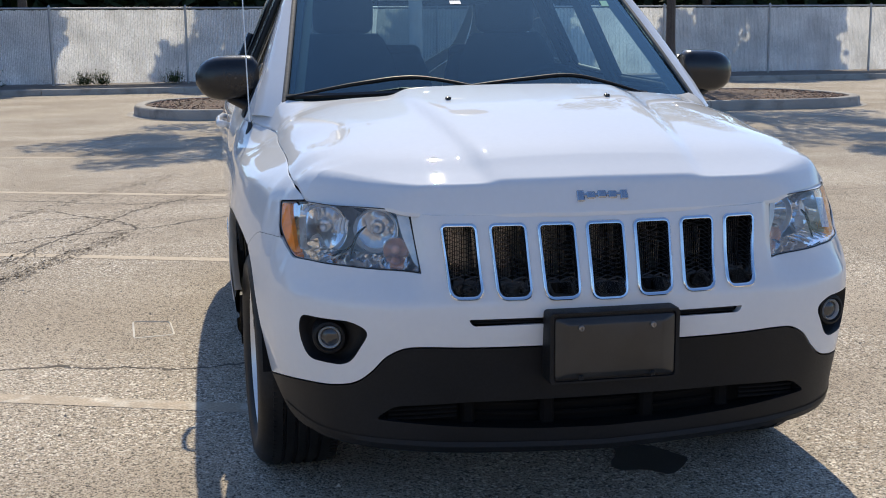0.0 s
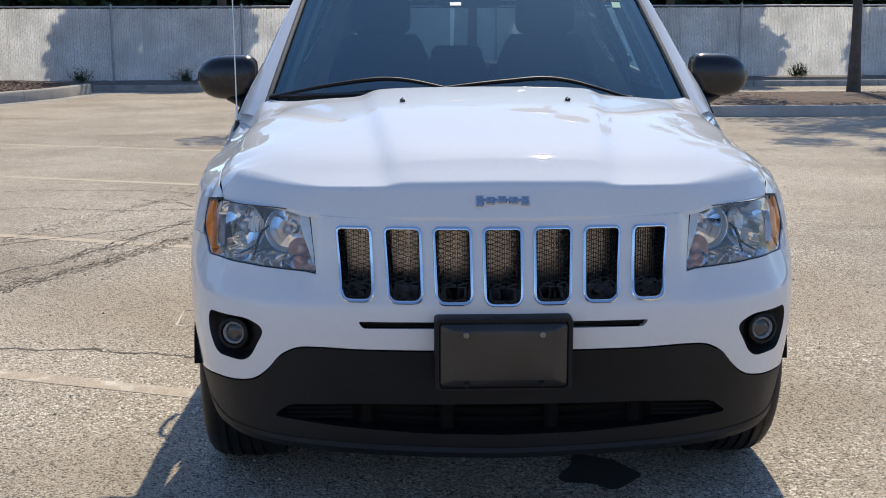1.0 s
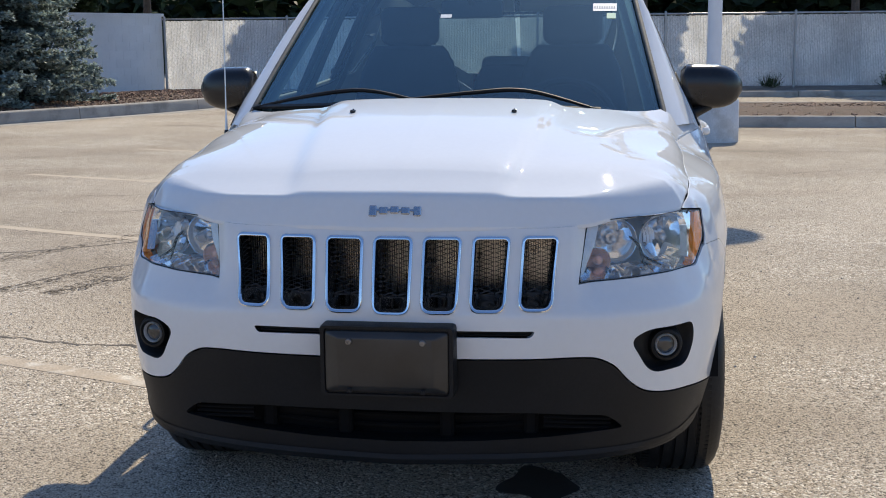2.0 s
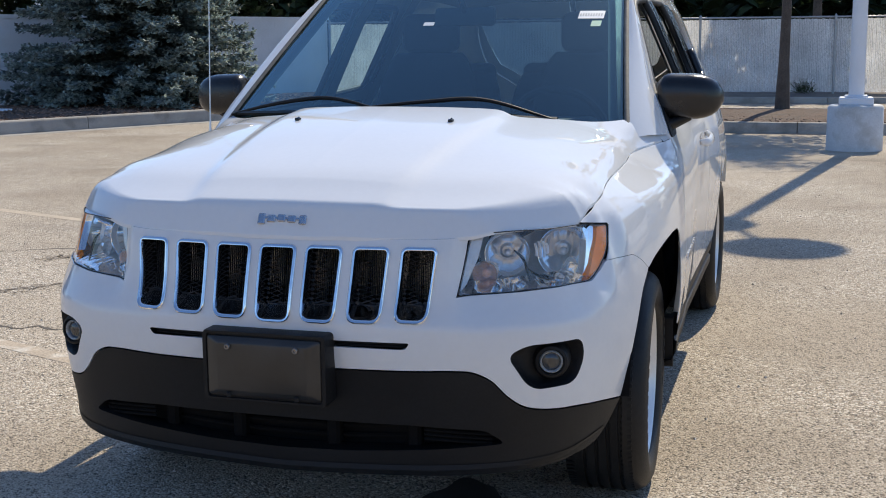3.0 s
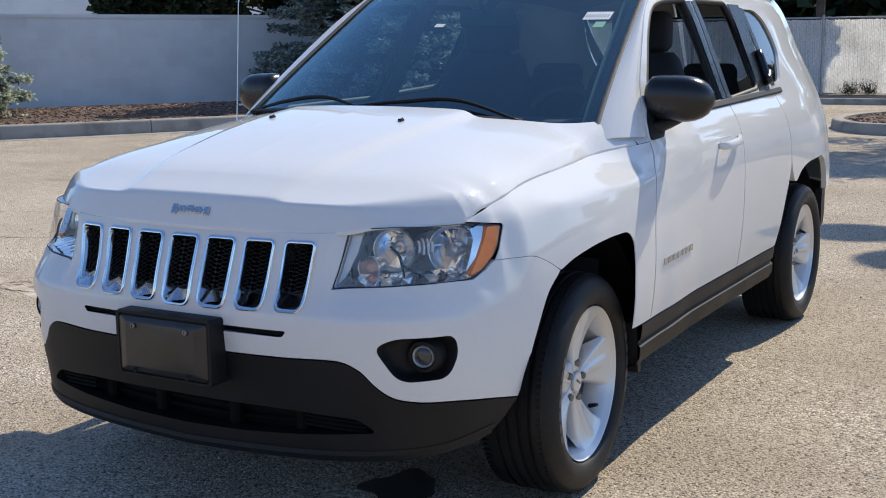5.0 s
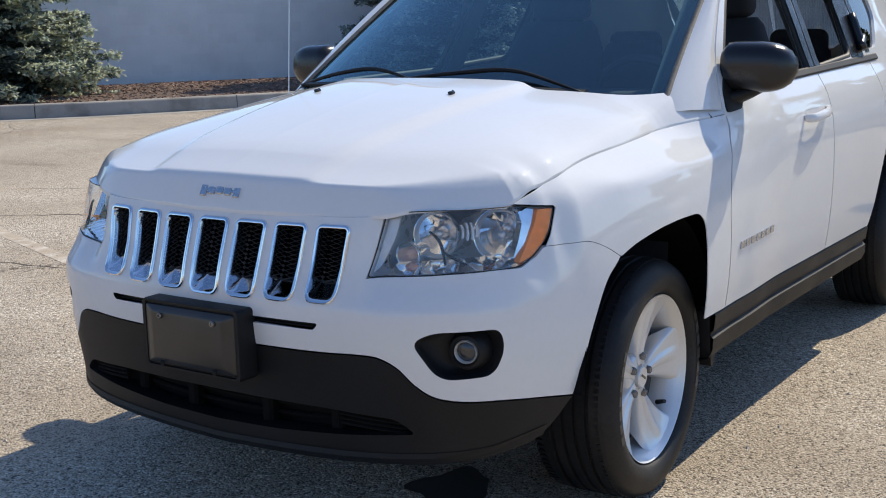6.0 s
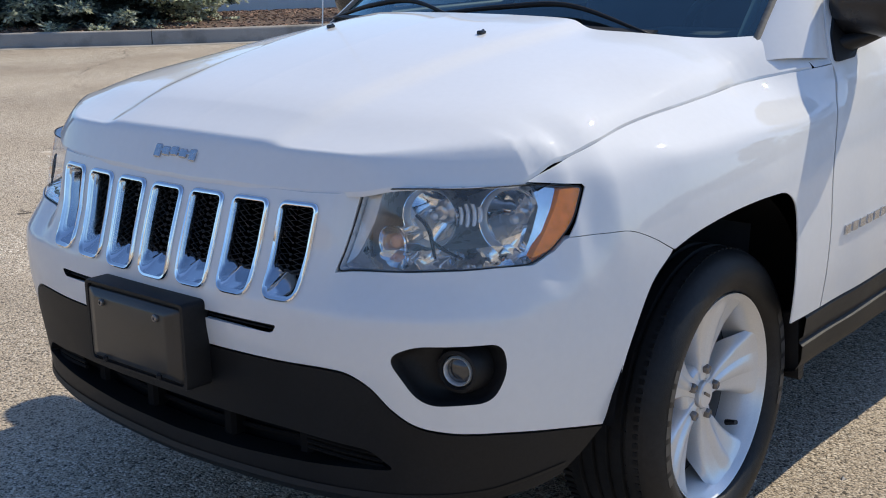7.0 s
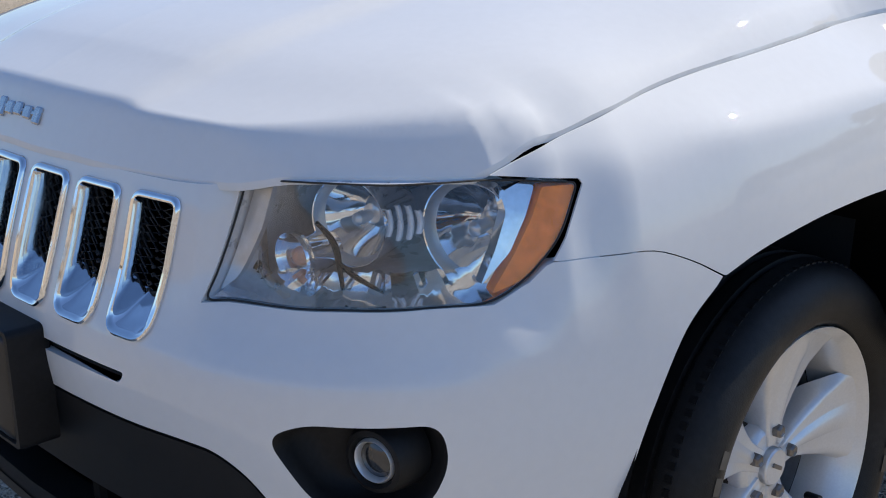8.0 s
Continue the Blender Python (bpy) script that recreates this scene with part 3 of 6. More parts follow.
    for z, o in ((.352, -.07), (.378, -.075)):
        bm = bmesh.new()
        tube(bm, [flank(s, z - .012 * (1 - (s / .34)**2), o) for s in np.linspace(-.34, .34, 24)], .006, seg=6)
        part("intake_bar", bm, DARK, lower)
    for s in (-.355, -.14, .13, .355):
        bm = bmesh.new()
        box(bm, Vector(flank(s, .362, -.062)), (.036, .04, .09), .008)
        part("intake_post", bm, DARK, lower)
    bm = bmesh.new()
    loft(bm, [[flank(s, .30, -.09) for s in np.linspace(-.62, .62, 24)], [flank(s, .42, -.09) for s in np.linspace(-.62, .62, 24)]], closed=False)
    part("intake_backing", bm, DARK, lower)
    for sg in (1, -1):
        for z in (.358, .370, .382):
            bm = bmesh.new()
            tube(bm, [flank(sg * s, z - (s - .45) * .06, -.02) for s in np.linspace(.385, .565, 10)], .0042, seg=6)
            part("intake_fin", bm, DARK, lower)
    bm = bmesh.new()
    rings = []
    for s in np.linspace(-.97, .97, 60):
        zb = float(np.interp(abs(s), [0, .4, .6, .8, .97], [.268, .281, .291, .30, .325]))
        w = max(0, 1 - (abs(s) / .86)**3)
        rings.append([flank(s, zb + .016, .002), flank(s, zb + .004, .010 * w - .001), flank(s, zb - .014, .006 * w - .006), flank(s, zb - .035, -.05), flank(s, zb - .02, -.12)])
    loft(bm, rings, closed=False)
    part("lip", bm, PLASTIC, lower, "black rounded front lip")

    # plate holder
    holder = tagged(new("plate_holder"), "empty black front plate holder with four bolts")
    holder.parent = car
    bm = bmesh.new()
    loop = rounded([(-.171, .638), (.165, .638), (.165, .459), (-.171, .459)], .012, 4)
    yo = -.918
    rings = [[(a, -.858, b) for a, b in loop], [(a, yo + .01, b) for a, b in loop]]
    ctr = np.array((-.003, .5485))
    for f, y in ((.985, yo), (.93, yo), (.91, yo + .006)):
        rings.append([(ctr[0] + (a - ctr[0]) * f, y, ctr[1] + (b - ctr[1]) * f) for a, b in loop])
    loft(bm, rings, cap_end=True)
    part("bracket", bm, PLASTIC, holder, sharp=30)
    bm = bmesh.new()
    rings = []
    inner = rounded([(-.158, .626), (.152, .626), (.152, .471), (-.158, .471)], .01, 4)
    for f, y in ((1.0, yo + .006), (.985, yo + .001), (.97, yo - .001), (.80, yo - .009), (.77, yo - .010)):
        rings.append([(ctr[0] + (a - ctr[0]) * f, y, ctr[1] + (b - ctr[1]) * f) for a, b in inner])
    loft(bm, rings, cap_end=True)
    part("blank_plate", bm, material("smoked_plate_cover", (.030, .026, .022), .36, var=.3, scale=9, coat=.15, coat_rough=.15), holder, "glossy dark smoked plate cover", sharp=60)
    for x, z in ((-.094, .601), (.089, .601), (-.094, .478), (.089, .478)):
        bm = bmesh.new()
        y = yo - .0125
        if z > .55:
            spin(bm, [(0.008, .0078), (-.002, .0078), (-.004, .006), (-.004, .0035), (-.001, .003), (-.001, 0)], (x, y, z), "Y", 14)
            part("bolt", bm, STEEL, holder, "zinc bolt")
        else:
            box(bm, (x, y, z), (.013, .008, .014), .003)
            box(bm, (x, y - .003, z + .003), (.006, .006, .006), .0015)
            part("clip", bm, PLASTIC, holder)

    for sg in (1, -1):
        side = sg < 0
        mirror_pt = lambda p: (sg * p[0], p[1], p[2])
        # headlamp
        hl = tagged(new("headlamp"), "clear halogen headlamp with amber outer marker")
        hl.parent = car
        loop = rounded(lamp, .02, 6)
        panel("lens", loop, flank, LENS, hl, step=.016, thick=.004, mirror=side, label="clear plastic lens", out=-.003)
        bm = bmesh.new()
        c = np.mean(loop, axis=0)
        rings = []
        for f, o in ((1.0, -.004), (.996, -.02), (.992, -.05), (.985, -.11), (.975, -.17), (.93, -.205)):
            rings.append([mirror_pt(flank(c[0] + (a - c[0]) * f, c[1] + (b - c[1]) * f, o)) for a, b in dense(loop, .02)])
        loft(bm, rings, cap_end=True)
        part("housing", bm, LAMP_GREY, hl, "dark grey lamp housing", sharp=0)
        bm = bmesh.new()
        tube(bm, [mirror_pt(flank(c[0] + (a - c[0]) * 1.0, c[1] + (b - c[1]) * 1.0, -.003)) for a, b in dense(loop, .02)], .0014, closed=True, seg=6)
        part("lamp_seal", bm, SEAL, hl, "dark seal round the lens")

        def bowl(name, x, y, z, r, depth, fluted, label):
            """A reflector bowl in a short clear-rimmed barrel facing forwards."""
            put = lambda p: (sg * (x + p[1] * math.cos(TOE) + p[0] * math.sin(TOE)), y - p[0] * math.cos(TOE) + p[1] * math.sin(TOE), z + p[2])
            b2 = bmesh.new()
            spin(b2, [(-.075, r * .92), (-.02, r * 1.0), (-.002, r * 1.03), (.002, r * 1.015), (.001, r * .99)], (0, 0, 0), "X", 56)
            for v in b2.verts:
                v.co = put(v.co)
            ob = part(name, b2, REFLECTOR, hl, label, sharp=50)
            b2 = bmesh.new()
            spin(b2, [(.001, r * .99), (-.005, r * .965), (-.012, r * .90), (-.014, r * .86)], (0, 0, 0), "X", 56)
            for v in b2.verts:
                v.co = put(v.co)
            part("bowl_rim", b2, FROSTED, ob, "frosted grey ring inside the rim", sharp=60)
            b2 = bmesh.new()
            rings = []
            for q in (1, .94, .88, .8, .72, .64, .56, .48, .4, .32, .24):
                ring = []
                for k in range(96):
                    a = k * math.tau / 96
                    u, w = r * .88 * q * math.cos(a), r * .88 * q * math.sin(a)
                    d = -.014 - (depth - .014) * (1 - q * q)
                    if fluted:
                        d += .0009 * abs(math.sin(u / r * 12)) * min(1, (1 - q) * 12) * (1 if w > -.3 * r else .4)
                    else:
                        d += .0009 * abs(math.sin(a * 3.5 + .6)) * q * min(1, (1 - q) * 10)
                    ring.append(put((d, u, w)))
                rings.append(ring)
            loft(b2, rings, cap_end=True)
            part("reflector", b2, REFLECTOR, ob, "mirrored reflector", sharp=0)
            b2 = bmesh.new()
            spin(b2, [(-depth, r * .24), (-depth + .010, r * .24), (-depth + .016, r * .14), (-depth + r * .5, r * .14), (-depth + r * .52, r * .16), (-depth + r * .72, r * .15), (-depth + r * .78, r * .08), (-depth + r * .79, 0)], (0, 0, 0), "X", 20)
            for v in b2.verts:
                v.co = put(v.co)
            part("bulb", b2, BULB, ob, "clear bulb with a grey cap", sharp=40)
            return ob

        bowl("low_beam_bowl", *LOW_BOWL, .062, True, "round outer reflector bowl")
        bowl("high_beam_bowl", *HIGH_BOWL, .058, False, "round inner reflector bowl")
        # small turn signal: a barrel lying along the lamp with a clear cap
        cx, cy, cz, cr = TURN_BOWL
        put = lambda p: (sg * (cx + p[1]), cy - p[0], cz + p[2])
        bm = bmesh.new()
        spin(bm, [(-.065, cr * .62), (-.05, cr * .72), (-.014, cr * .80), (-.010, cr * .97), (.0, cr), (.003, cr * .97), (.0, cr * .92), (-.012, cr * .8), (-.03, cr * .45), (-.034, 0)], (0, 0, 0), "X", 40)
        for v in bm.verts:
            v.co = put(v.co)
        tl = part("turn_lamp", bm, REFLECTOR, hl, "small round turn signal bowl", sharp=50)
        bm = bmesh.new()
        spin(bm, [(-.03, .011), (-.012, .013), (-.004, .010), (.0, 0)], (0, 0, 0), "X", 20)
        for v in bm.verts:
            v.co = put(v.co)
        part("turn_bulb", bm, PEACH, tl, "pale orange bulb", sharp=60)
        bm = bmesh.new()
        rings = [[put((-.002 - .010 * q * q + .006 * (1 - q) + (.0012 if k % 2 else 0) * q, cr * .95 * q * math.cos(k * math.tau / 40), cr * .95 * q * math.sin(k * math.tau / 40))) for k in range(40)] for q in (1, .8, .6, .4, .2)]
        loft(bm, rings, cap_end=True)
        part("turn_lens", bm, LENS, tl, "clear ribbed cap", sharp=0)
        amb = rounded([(.890, .752), (.933, .763), (.972, .793), (1.003, .836), (1.021, .867), (.974, .869), (.955, .835), (.928, .795)], .006, 3)
        panel("side_marker", amb, flank, AMBER, hl, step=.012, thick=.02, mirror=side, label="amber marker lens", out=-.0055)
        # bright strips: inner slanted panel, outer cheek, fluted bridge, faceted floor
        trap = [(.480, .734), (.514, .870), (.548, .877), (.530, .815), (.498, .750)]
        panel("inner_panel", rounded(trap, .006, 3), flank, FROSTED, hl, step=.02, thick=.01, mirror=side, out=-.018, label="pale satin inner panel")
        cheek = [(.918, .876), (.968, .870), (.950, .835), (.925, .795), (.880, .760), (.905, .80), (.925, .84)]
        panel("outer_cheek", rounded(cheek, .005, 3), flank, REFLECTOR, hl, step=.02, thick=.02, mirror=side, out=-.012, label="mirrored outer cheek")
        back_plate = [(.575, .825), (.60, .874), (.90, .878), (.925, .85), (.80, .835), (.70, .83)]
        panel("dark_bezel", rounded(back_plate, .01, 3), flank, DASH, hl, step=.03, thick=.006, mirror=side, out=-.165, label="dark bezel behind the bowls")
        for q, s0 in enumerate((.760, .778, .796, .812)):
            bm = bmesh.new()
            tall = (.016, .021, .020, .014)[q]
            rings = [[mirror_pt(flank(s0 + (u - .5) * .011 + .005 * (1 - v * v), .824 + tall * v, -.066 + .005 * math.sin(math.pi * u))) for u in np.linspace(0, 1, 5)] for v in np.linspace(-1, 1, 7)]
            loft(bm, rings, closed=False)
            part("flute", bm, LAMP_GREY, hl, "satin grey flute between the bowls", sharp=0)
        bm = bmesh.new()
        rings = []
        for i, s in enumerate(np.linspace(.482, .93, 46)):
            bend = .0012 * (i % 3 - 1)
            z0 = float(np.interp(s, [.5, .7, .885, .93], [.731, .742, .745, .762]))
            rings.append([mirror_pt(flank(s, z0 + dz + .0018 * (i % 4 == 0) * (o < -.02), o + bend * (o < -.02))) for dz, o in ((0, -.005), (.003, -.016), (.007, -.032), (.011, -.05), (.016, -.08))])
        loft(bm, rings, closed=False)
        part("lower_reflector", bm, REFLECTOR, hl, "faceted mirrored floor below the bowls", sharp=12)
        bm = bmesh.new()
        for line, r0 in (([(.641, .834), (.664, .818), (.675, .802), (.679, .787), (.686, .757)], .0042), ([(.681, .788), (.698, .777), (.716, .769), (.749, .757)], .0034)):
            pts = [mirror_pt(flank(a, b, -.014)) for a, b in spline(line, 5)]
            tube(bm, pts, r0, seg=6, radii=[r0 * (.55 + .45 * math.sin(math.pi * min(1, (k + 1) / len(pts)))) for k in range(len(pts))])
        part("bezel_rib", bm, DARK, hl, "thin dark forked rib")

        # fog lamp in its pocket
        fl = tagged(new("fog_lamp"), "round fog lamp in a black pocket")
        fl.parent = car
        bm = bmesh.new()
        c = np.mean(fog, axis=0)
        rings = [[mirror_pt(flank(c[0] + (a - c[0]) * f, c[1] + (b - c[1]) * f, o)) for a, b in dense(fog, .014)] for f, o in ((1.0, 0.0), (.97, -.004), (.93, -.02), (.84, -.045), (.6, -.05))]
        loft(bm, rings, cap_end=True)
        part("pocket", bm, PLASTIC, fl, "black bumper pocket", sharp=0)
        p = Vector(mirror_pt(flank(.728, .557, -.02)))
        fwd = Vector((.25 * sg, -1, 0)).normalized()
        m = Matrix.Translation(p) @ fwd.to_track_quat("X", "Z").to_matrix().to_4x4()
        for nm, prof, mt, lb in (("collar", [(-.05, .052), (-.012, .045), (.0, .040), (.002, .034), (-.006, .029), (-.03, .027)], PLASTIC, "black collar"),
                                 ("ring", [(-.014, .0295), (-.003, .029), (.0005, .0265), (-.003, .024), (-.014, .0235)], SILVER, "silver ring"),
                                 ("fog_glass", [(-.012, .0235), (-.009, .023), (-.005, .016), (-.003, .008), (-.0025, 0)], material("fog_lens", (.035, .037, .04), .14, .2, var=.15, scale=50, coat=.8), "grey glass")):
            bm = bmesh.new()
            spin(bm, prof, (0, 0, 0), "X", 32)
            bm.transform(m)
            part(nm, bm, mt, fl, lb, sharp=40)

        # front wing
        hoodline = [tuple(p) for p in WING_LINE[::8]]
        door_front = [(1.997, 1.005), (1.955, .93), (1.912, .84), (1.887, .75), (1.885, .65), (1.88, .55), (1.875, .46)]
        arch_up = [(1.705, .463), (1.703, .60), (1.701, .689), (1.690, .745), (1.655, .772), (1.577, .777), (1.47, .772), (1.393, .763), (1.30, .745), (1.236, .7245)]
        seam_up = [(1.231, .7255), (1.1765, .755), (1.114, .7785), (1.05, .7825), (.973, .7845)]
        lamp_edge = [(.993, .81), (1.028, .868), (1.024, .8745), (.912, .8860)]
        loop = [tuple(p) for p in spline(hoodline, 5)] + [tuple(p) for p in spline(door_front, 5)] + [tuple(p) for p in spline(arch_up, 5)] + [tuple(p) for p in spline(seam_up, 4)] + lamp_edge
        panel("front_wing", loop, flank, PAINT, car, step=.014, thick=.003, mirror=side, label="white front wing", fair=True)
        # added dark strip under the seam, in place of the gap's own shade
        bm = bmesh.new()
        rings = [[mirror_pt((p[0] + dx, p[1], p[2] - .010 + dz)) for dx, dz in ((-.022, -.006), (-.002, -.004), (.010, -.012))] for p in WING_TOP[2:-4]]
        loft(bm, rings, closed=False)
        part("gap_lining", bm, DARK, car, "dark channel beside the bonnet", sharp=0)
        # wheel housing
        for yc, nm in ((0.0, "front_wheel_liner"), (2.634, "rear_wheel_liner")):
            bm = bmesh.new()
            rings = []
            for x in (.50, .838 if yc < 1 else .80):
                rr = .43 if yc < 1 else .40
                rings.append([(sg * x, yc + rr * math.cos(a), .345 + (rr + .025) * math.sin(a)) for a in np.linspace(-.12, math.pi - .12, 24)])
            loft(bm, rings, closed=False)
            bm.faces.new([bm.verts.new(p) for p in rings[0]])
            part(nm, bm, DARK, car, "black wheel-arch lining", sharp=0)
        bm = bmesh.new()
        loop = rounded([(S(.300), .462), (S(.362), .462), (S(.352), .288), (S(.325), .288)], .012, 4)
        rings = [[mirror_pt((flank(a, .4, o)[0], flank(a, .4, o)[1], b)) for a, b in loop] for o in (-.17, -.012)]
        loft(bm, rings, cap_start=True, cap_end=True)
        part("mud_flap", bm, PLASTIC, car, "black mud flap behind the wheel")

        # doors
        def door(name, outline, window, glass_mat, label):
            ob = panel(name, outline, flank, PAINT, car, holes=[window], step=.02, thick=.025, mirror=side, label=label, fair=True)
            bm2 = bmesh.new()
            tube(bm2, [mirror_pt(flank(a, b, -.011)) for a, b in dense(window, .03)], .0135, closed=True, seg=6)
            part("window_seal", bm2, SEAL, ob, "black window seal", sharp=0)
            return ob

        out1 = [*door_front[::-1], (2.000, 1.03), (2.035, 1.11), (2.125, 1.21), (2.265, 1.335), (2.41, 1.445), (2.58, 1.515), (2.70, 1.545), (2.82, 1.555)]
        fd_out = [(a + .007, b) for a, b in [tuple(p) for p in spline(out1, 4)]] + [(2.99, 1.56), (2.985, 1.40), (2.955, 1.20), (2.925, 1.08), (2.918, 1.0), (2.914, .46)]
        win1 = rounded([(2.075, 1.088, .02), (2.21, 1.225, .1), (2.365, 1.375, .15), (2.52, 1.47, .15), (2.68, 1.495, .1), (2.93, 1.505, .02), (2.915, 1.30, .1), (2.88, 1.105, .015)], .03, 5)
        fd = door("front_door", fd_out, win1, TINT_GLASS, "white front door with its window lowered")
        rear_out = rounded([(2.922, .46), (2.926, 1.0), (2.933, 1.08), (2.963, 1.20), (2.993, 1.40), (2.998, 1.56), (3.55, 1.56), (3.62, 1.45), (3.66, 1.25), (3.64, 1.06), (3.66, .90), (3.665, .80, .1), (3.58, .66, .1), (3.53, .53, .06), (3.49, .46)], .01, 4)
        win2 = rounded([(2.985, 1.115), (3.02, 1.30, .1), (3.04, 1.505, .02), (3.46, 1.505, .03), (3.50, 1.35, .1), (3.43, 1.14, .03)], .03, 5)
        rd = door("rear_door", rear_out, win2, PRIVACY, "white rear door with its window lowered")
        quarter = rounded([(3.672, .80, .08), (3.668, .90), (3.648, 1.06), (3.668, 1.25), (3.628, 1.45), (3.558, 1.56), (4.85, 1.56), (5.02, 1.40), (5.12, 1.20), (5.40, 1.02), (5.65, .75), (5.65, .64), (4.53, .60), (4.512, .66, .05), (4.465, .745, .1), (4.36, .79, .1), (4.0, .785, .1), (3.85, .76, .1), (3.74, .70, .1)], .01, 4)
        win3 = rounded([(3.60, 1.155, .03), (3.84, 1.165, .03), (4.05, 1.31, .08), (4.0, 1.44, .08), (3.88, 1.485, .05), (3.68, 1.485, .03), (3.70, 1.35, .1)], .03, 5)
        qp = panel("rear_quarter", quarter, flank, PAINT, car, holes=[win3], step=.025, thick=.025, mirror=side, label="white rear quarter panel", fair=True)
        panel("rear_bumper_end", [(4.545, .40), (4.525, .50), (4.53, .597), (5.66, .637), (5.66, .42)], flank, PLASTIC, car, step=.05, thick=.03, mirror=side, out=-.018, label="black rear bumper end")
        panel("quarter_glass", win3, flank, PRIVACY, qp, step=.04, thick=.004, mirror=side, out=-.012, label="dark quarter window")
        for a1, a2, w0, w1, owner in (((2.905, 1.118), (2.958, 1.503), -.030, .020, fd), ((2.938, 1.118), (3.0, 1.503), -.001, .048, rd), ((3.49, 1.135), (3.545, 1.503), -.060, .105, rd), ((3.66, 1.15), (3.645, 1.49), -.008, .045, qp)):
            cover = [(a1[0] + w0, a1[1]), (a1[0] + w1, a1[1])] + [(a1[0] + (a2[0] - a1[0]) * q + w1, a1[1] + (a2[1] - a1[1]) * q) for q in (.35, .7, 1)] + [(a1[0] + (a2[0] - a1[0]) * q + w0, a1[1] + (a2[1] - a1[1]) * q) for q in (1, .7, .35)]
            panel("pillar_cover", cover, flank, GLOSS_BLACK, owner, step=.03, thick=.003, mirror=side, out=.0035, label="satin black pillar cover")
        bm = bmesh.new()
        rings = [[mirror_pt(flank(s, z + .028 * max(0, (s - 2.5) / 1.3), o)) for z, o in ((1.088, .004), (1.096, .010), (1.112, .008), (1.114, -.006))] for s in np.linspace(2.16, 3.77, 40)]
        loft(bm, rings, closed=False)
        part("belt_moulding", bm, SEAL, fd, "black strip below the windows")
        # handles
        for base_s, z, owner in ((2.60, .968, fd),):
            bm = bmesh.new()
            rings = []
            for s, w, o in ((2.605, .010, .002), (2.61, .014, .018), (2.635, .015, .032), (2.70, .016, .036), (2.77, .016, .035), (2.80, .018, .026), (2.83, .018, .022), (2.85, .014, .016), (2.855, .01, .004)):
                rings.append([mirror_pt(flank(s, z + w * math.sin(a) + (s - 2.7) * .06, o + .009 * math.cos(a))) for a in np.linspace(0, math.tau, 9)[:-1]])
            loft(bm, rings, cap_start=True, cap_end=True)
            part("door_handle", bm, PAINT, owner, "white pull handle", sharp=0)
            bm = bmesh.new()
            cup = rounded([(2.63, .95), (2.79, .952), (2.79, .99), (2.63, .988)], .018, 5)
            cc = np.mean(cup, axis=0)
            loft(bm, [[mirror_pt(flank(cc[0] + (a - cc[0]) * f, cc[1] + (b - cc[1]) * f, o)) for a, b in cup] for f, o in ((1.0, .0015), (.9, .0005))], cap_end=True)
            part("handle_recess", bm, PAINT, owner, "recess behind the handle")
        bm = bmesh.new()
        tube(bm, [mirror_pt(flank(s, 1.20 + (s - 3.60) * .5, .022)) for s in np.linspace(3.55, 3.62, 6)], .017, seg=8)
        tube(bm, [mirror_pt(flank(3.575 + (z - 1.17) * .25, z, .014)) for z in np.linspace(1.16, 1.30, 6)], .02, seg=8)
        part("pillar_handle", bm, GLOSS_BLACK, rd, "upright handle in the rear pillar", sharp=0)
        # name badge: plain bars
        for q in range(7):
            bm = bmesh.new()
            s = 1.985 + .046 * q
            rings = [[mirror_pt(flank(s + a, .632 + .001 * q + b, o)) for a, b in ((-.016, -.011), (.016, -.011), (.019, .011), (-.013, .011))] for o in (-.002, .004)]
            loft(bm, rings, cap_end=True)
            part("badge_bar", bm, BADGE, fd, "raised silver badge as plain bars")

        # sill
        bm = bmesh.new()
        rings = []
        for s in np.linspace(1.80, 3.50, 24):
            up = .458
            rings.append([mirror_pt(flank(s, z, o)) for z, o in ((up, -.006), (up - .008, .0), (.405, .0), (.398, -.008), (.388, -.008), (.380, .003), (.345, .004), (.318, -.006), (.30, -.06))])
        loft(bm, rings, closed=False)
        part("sill", bm, PLASTIC, car, "black ribbed sill below the doors", sharp=30)

        # door mirror
        mr = tagged(new("door_mirror"), "black door mirror on a short arm")
        mr.parent = car
        bm = bmesh.new()
        rings = []
        for q in np.linspace(0, 1, 12):
            x = .775 + .215 * q
            grow = min(1.0, (1 - (1 - min(1, q * 4 + .45))**2)) * math.sqrt(max(.02, 1 - max(0, (q - .45) / .56)**2.6))
            hz, hy = .078 * grow, .075 * grow
            cz = 1.157 - .004 * q
            cy = .655 + .03 * q
            rings.append([(sg * x, cy + (hy if math.cos(a) < 0 else hy) * -math.copysign(abs(math.cos(a))**.72, math.cos(a)) * (.5 if math.cos(a) < 0 else 1), cz + hz * math.copysign(abs(math.sin(a))**.75, math.sin(a))) for a in np.linspace(0, math.tau, 25)[:-1]])
        loft(bm, rings, cap_start=True, cap_end=True)
        part("mirror_housing", bm, GLOSS_BLACK, mr, "black rounded mirror housing", sharp=45)
        bm = bmesh.new()
        rings = []
        for x, y, z, a1, b1 in ((.70, .545, 1.045, .055, .032), (.76, .56, 1.045, .052, .028), (.80, .59, 1.053, .047, .024), (.85, .655, 1.075, .04, .02), (.885, .66, 1.088, .03, .014)):
            rings.append([(sg * x, y + a1 * math.cos(a), z + b1 * math.sin(a)) for a in np.linspace(0, math.tau, 13)[:-1]])
        loft(bm, rings, cap_start=True, cap_end=True)
        part("mirror_arm", bm, PLASTIC, mr, "black mirror arm", sharp=0)
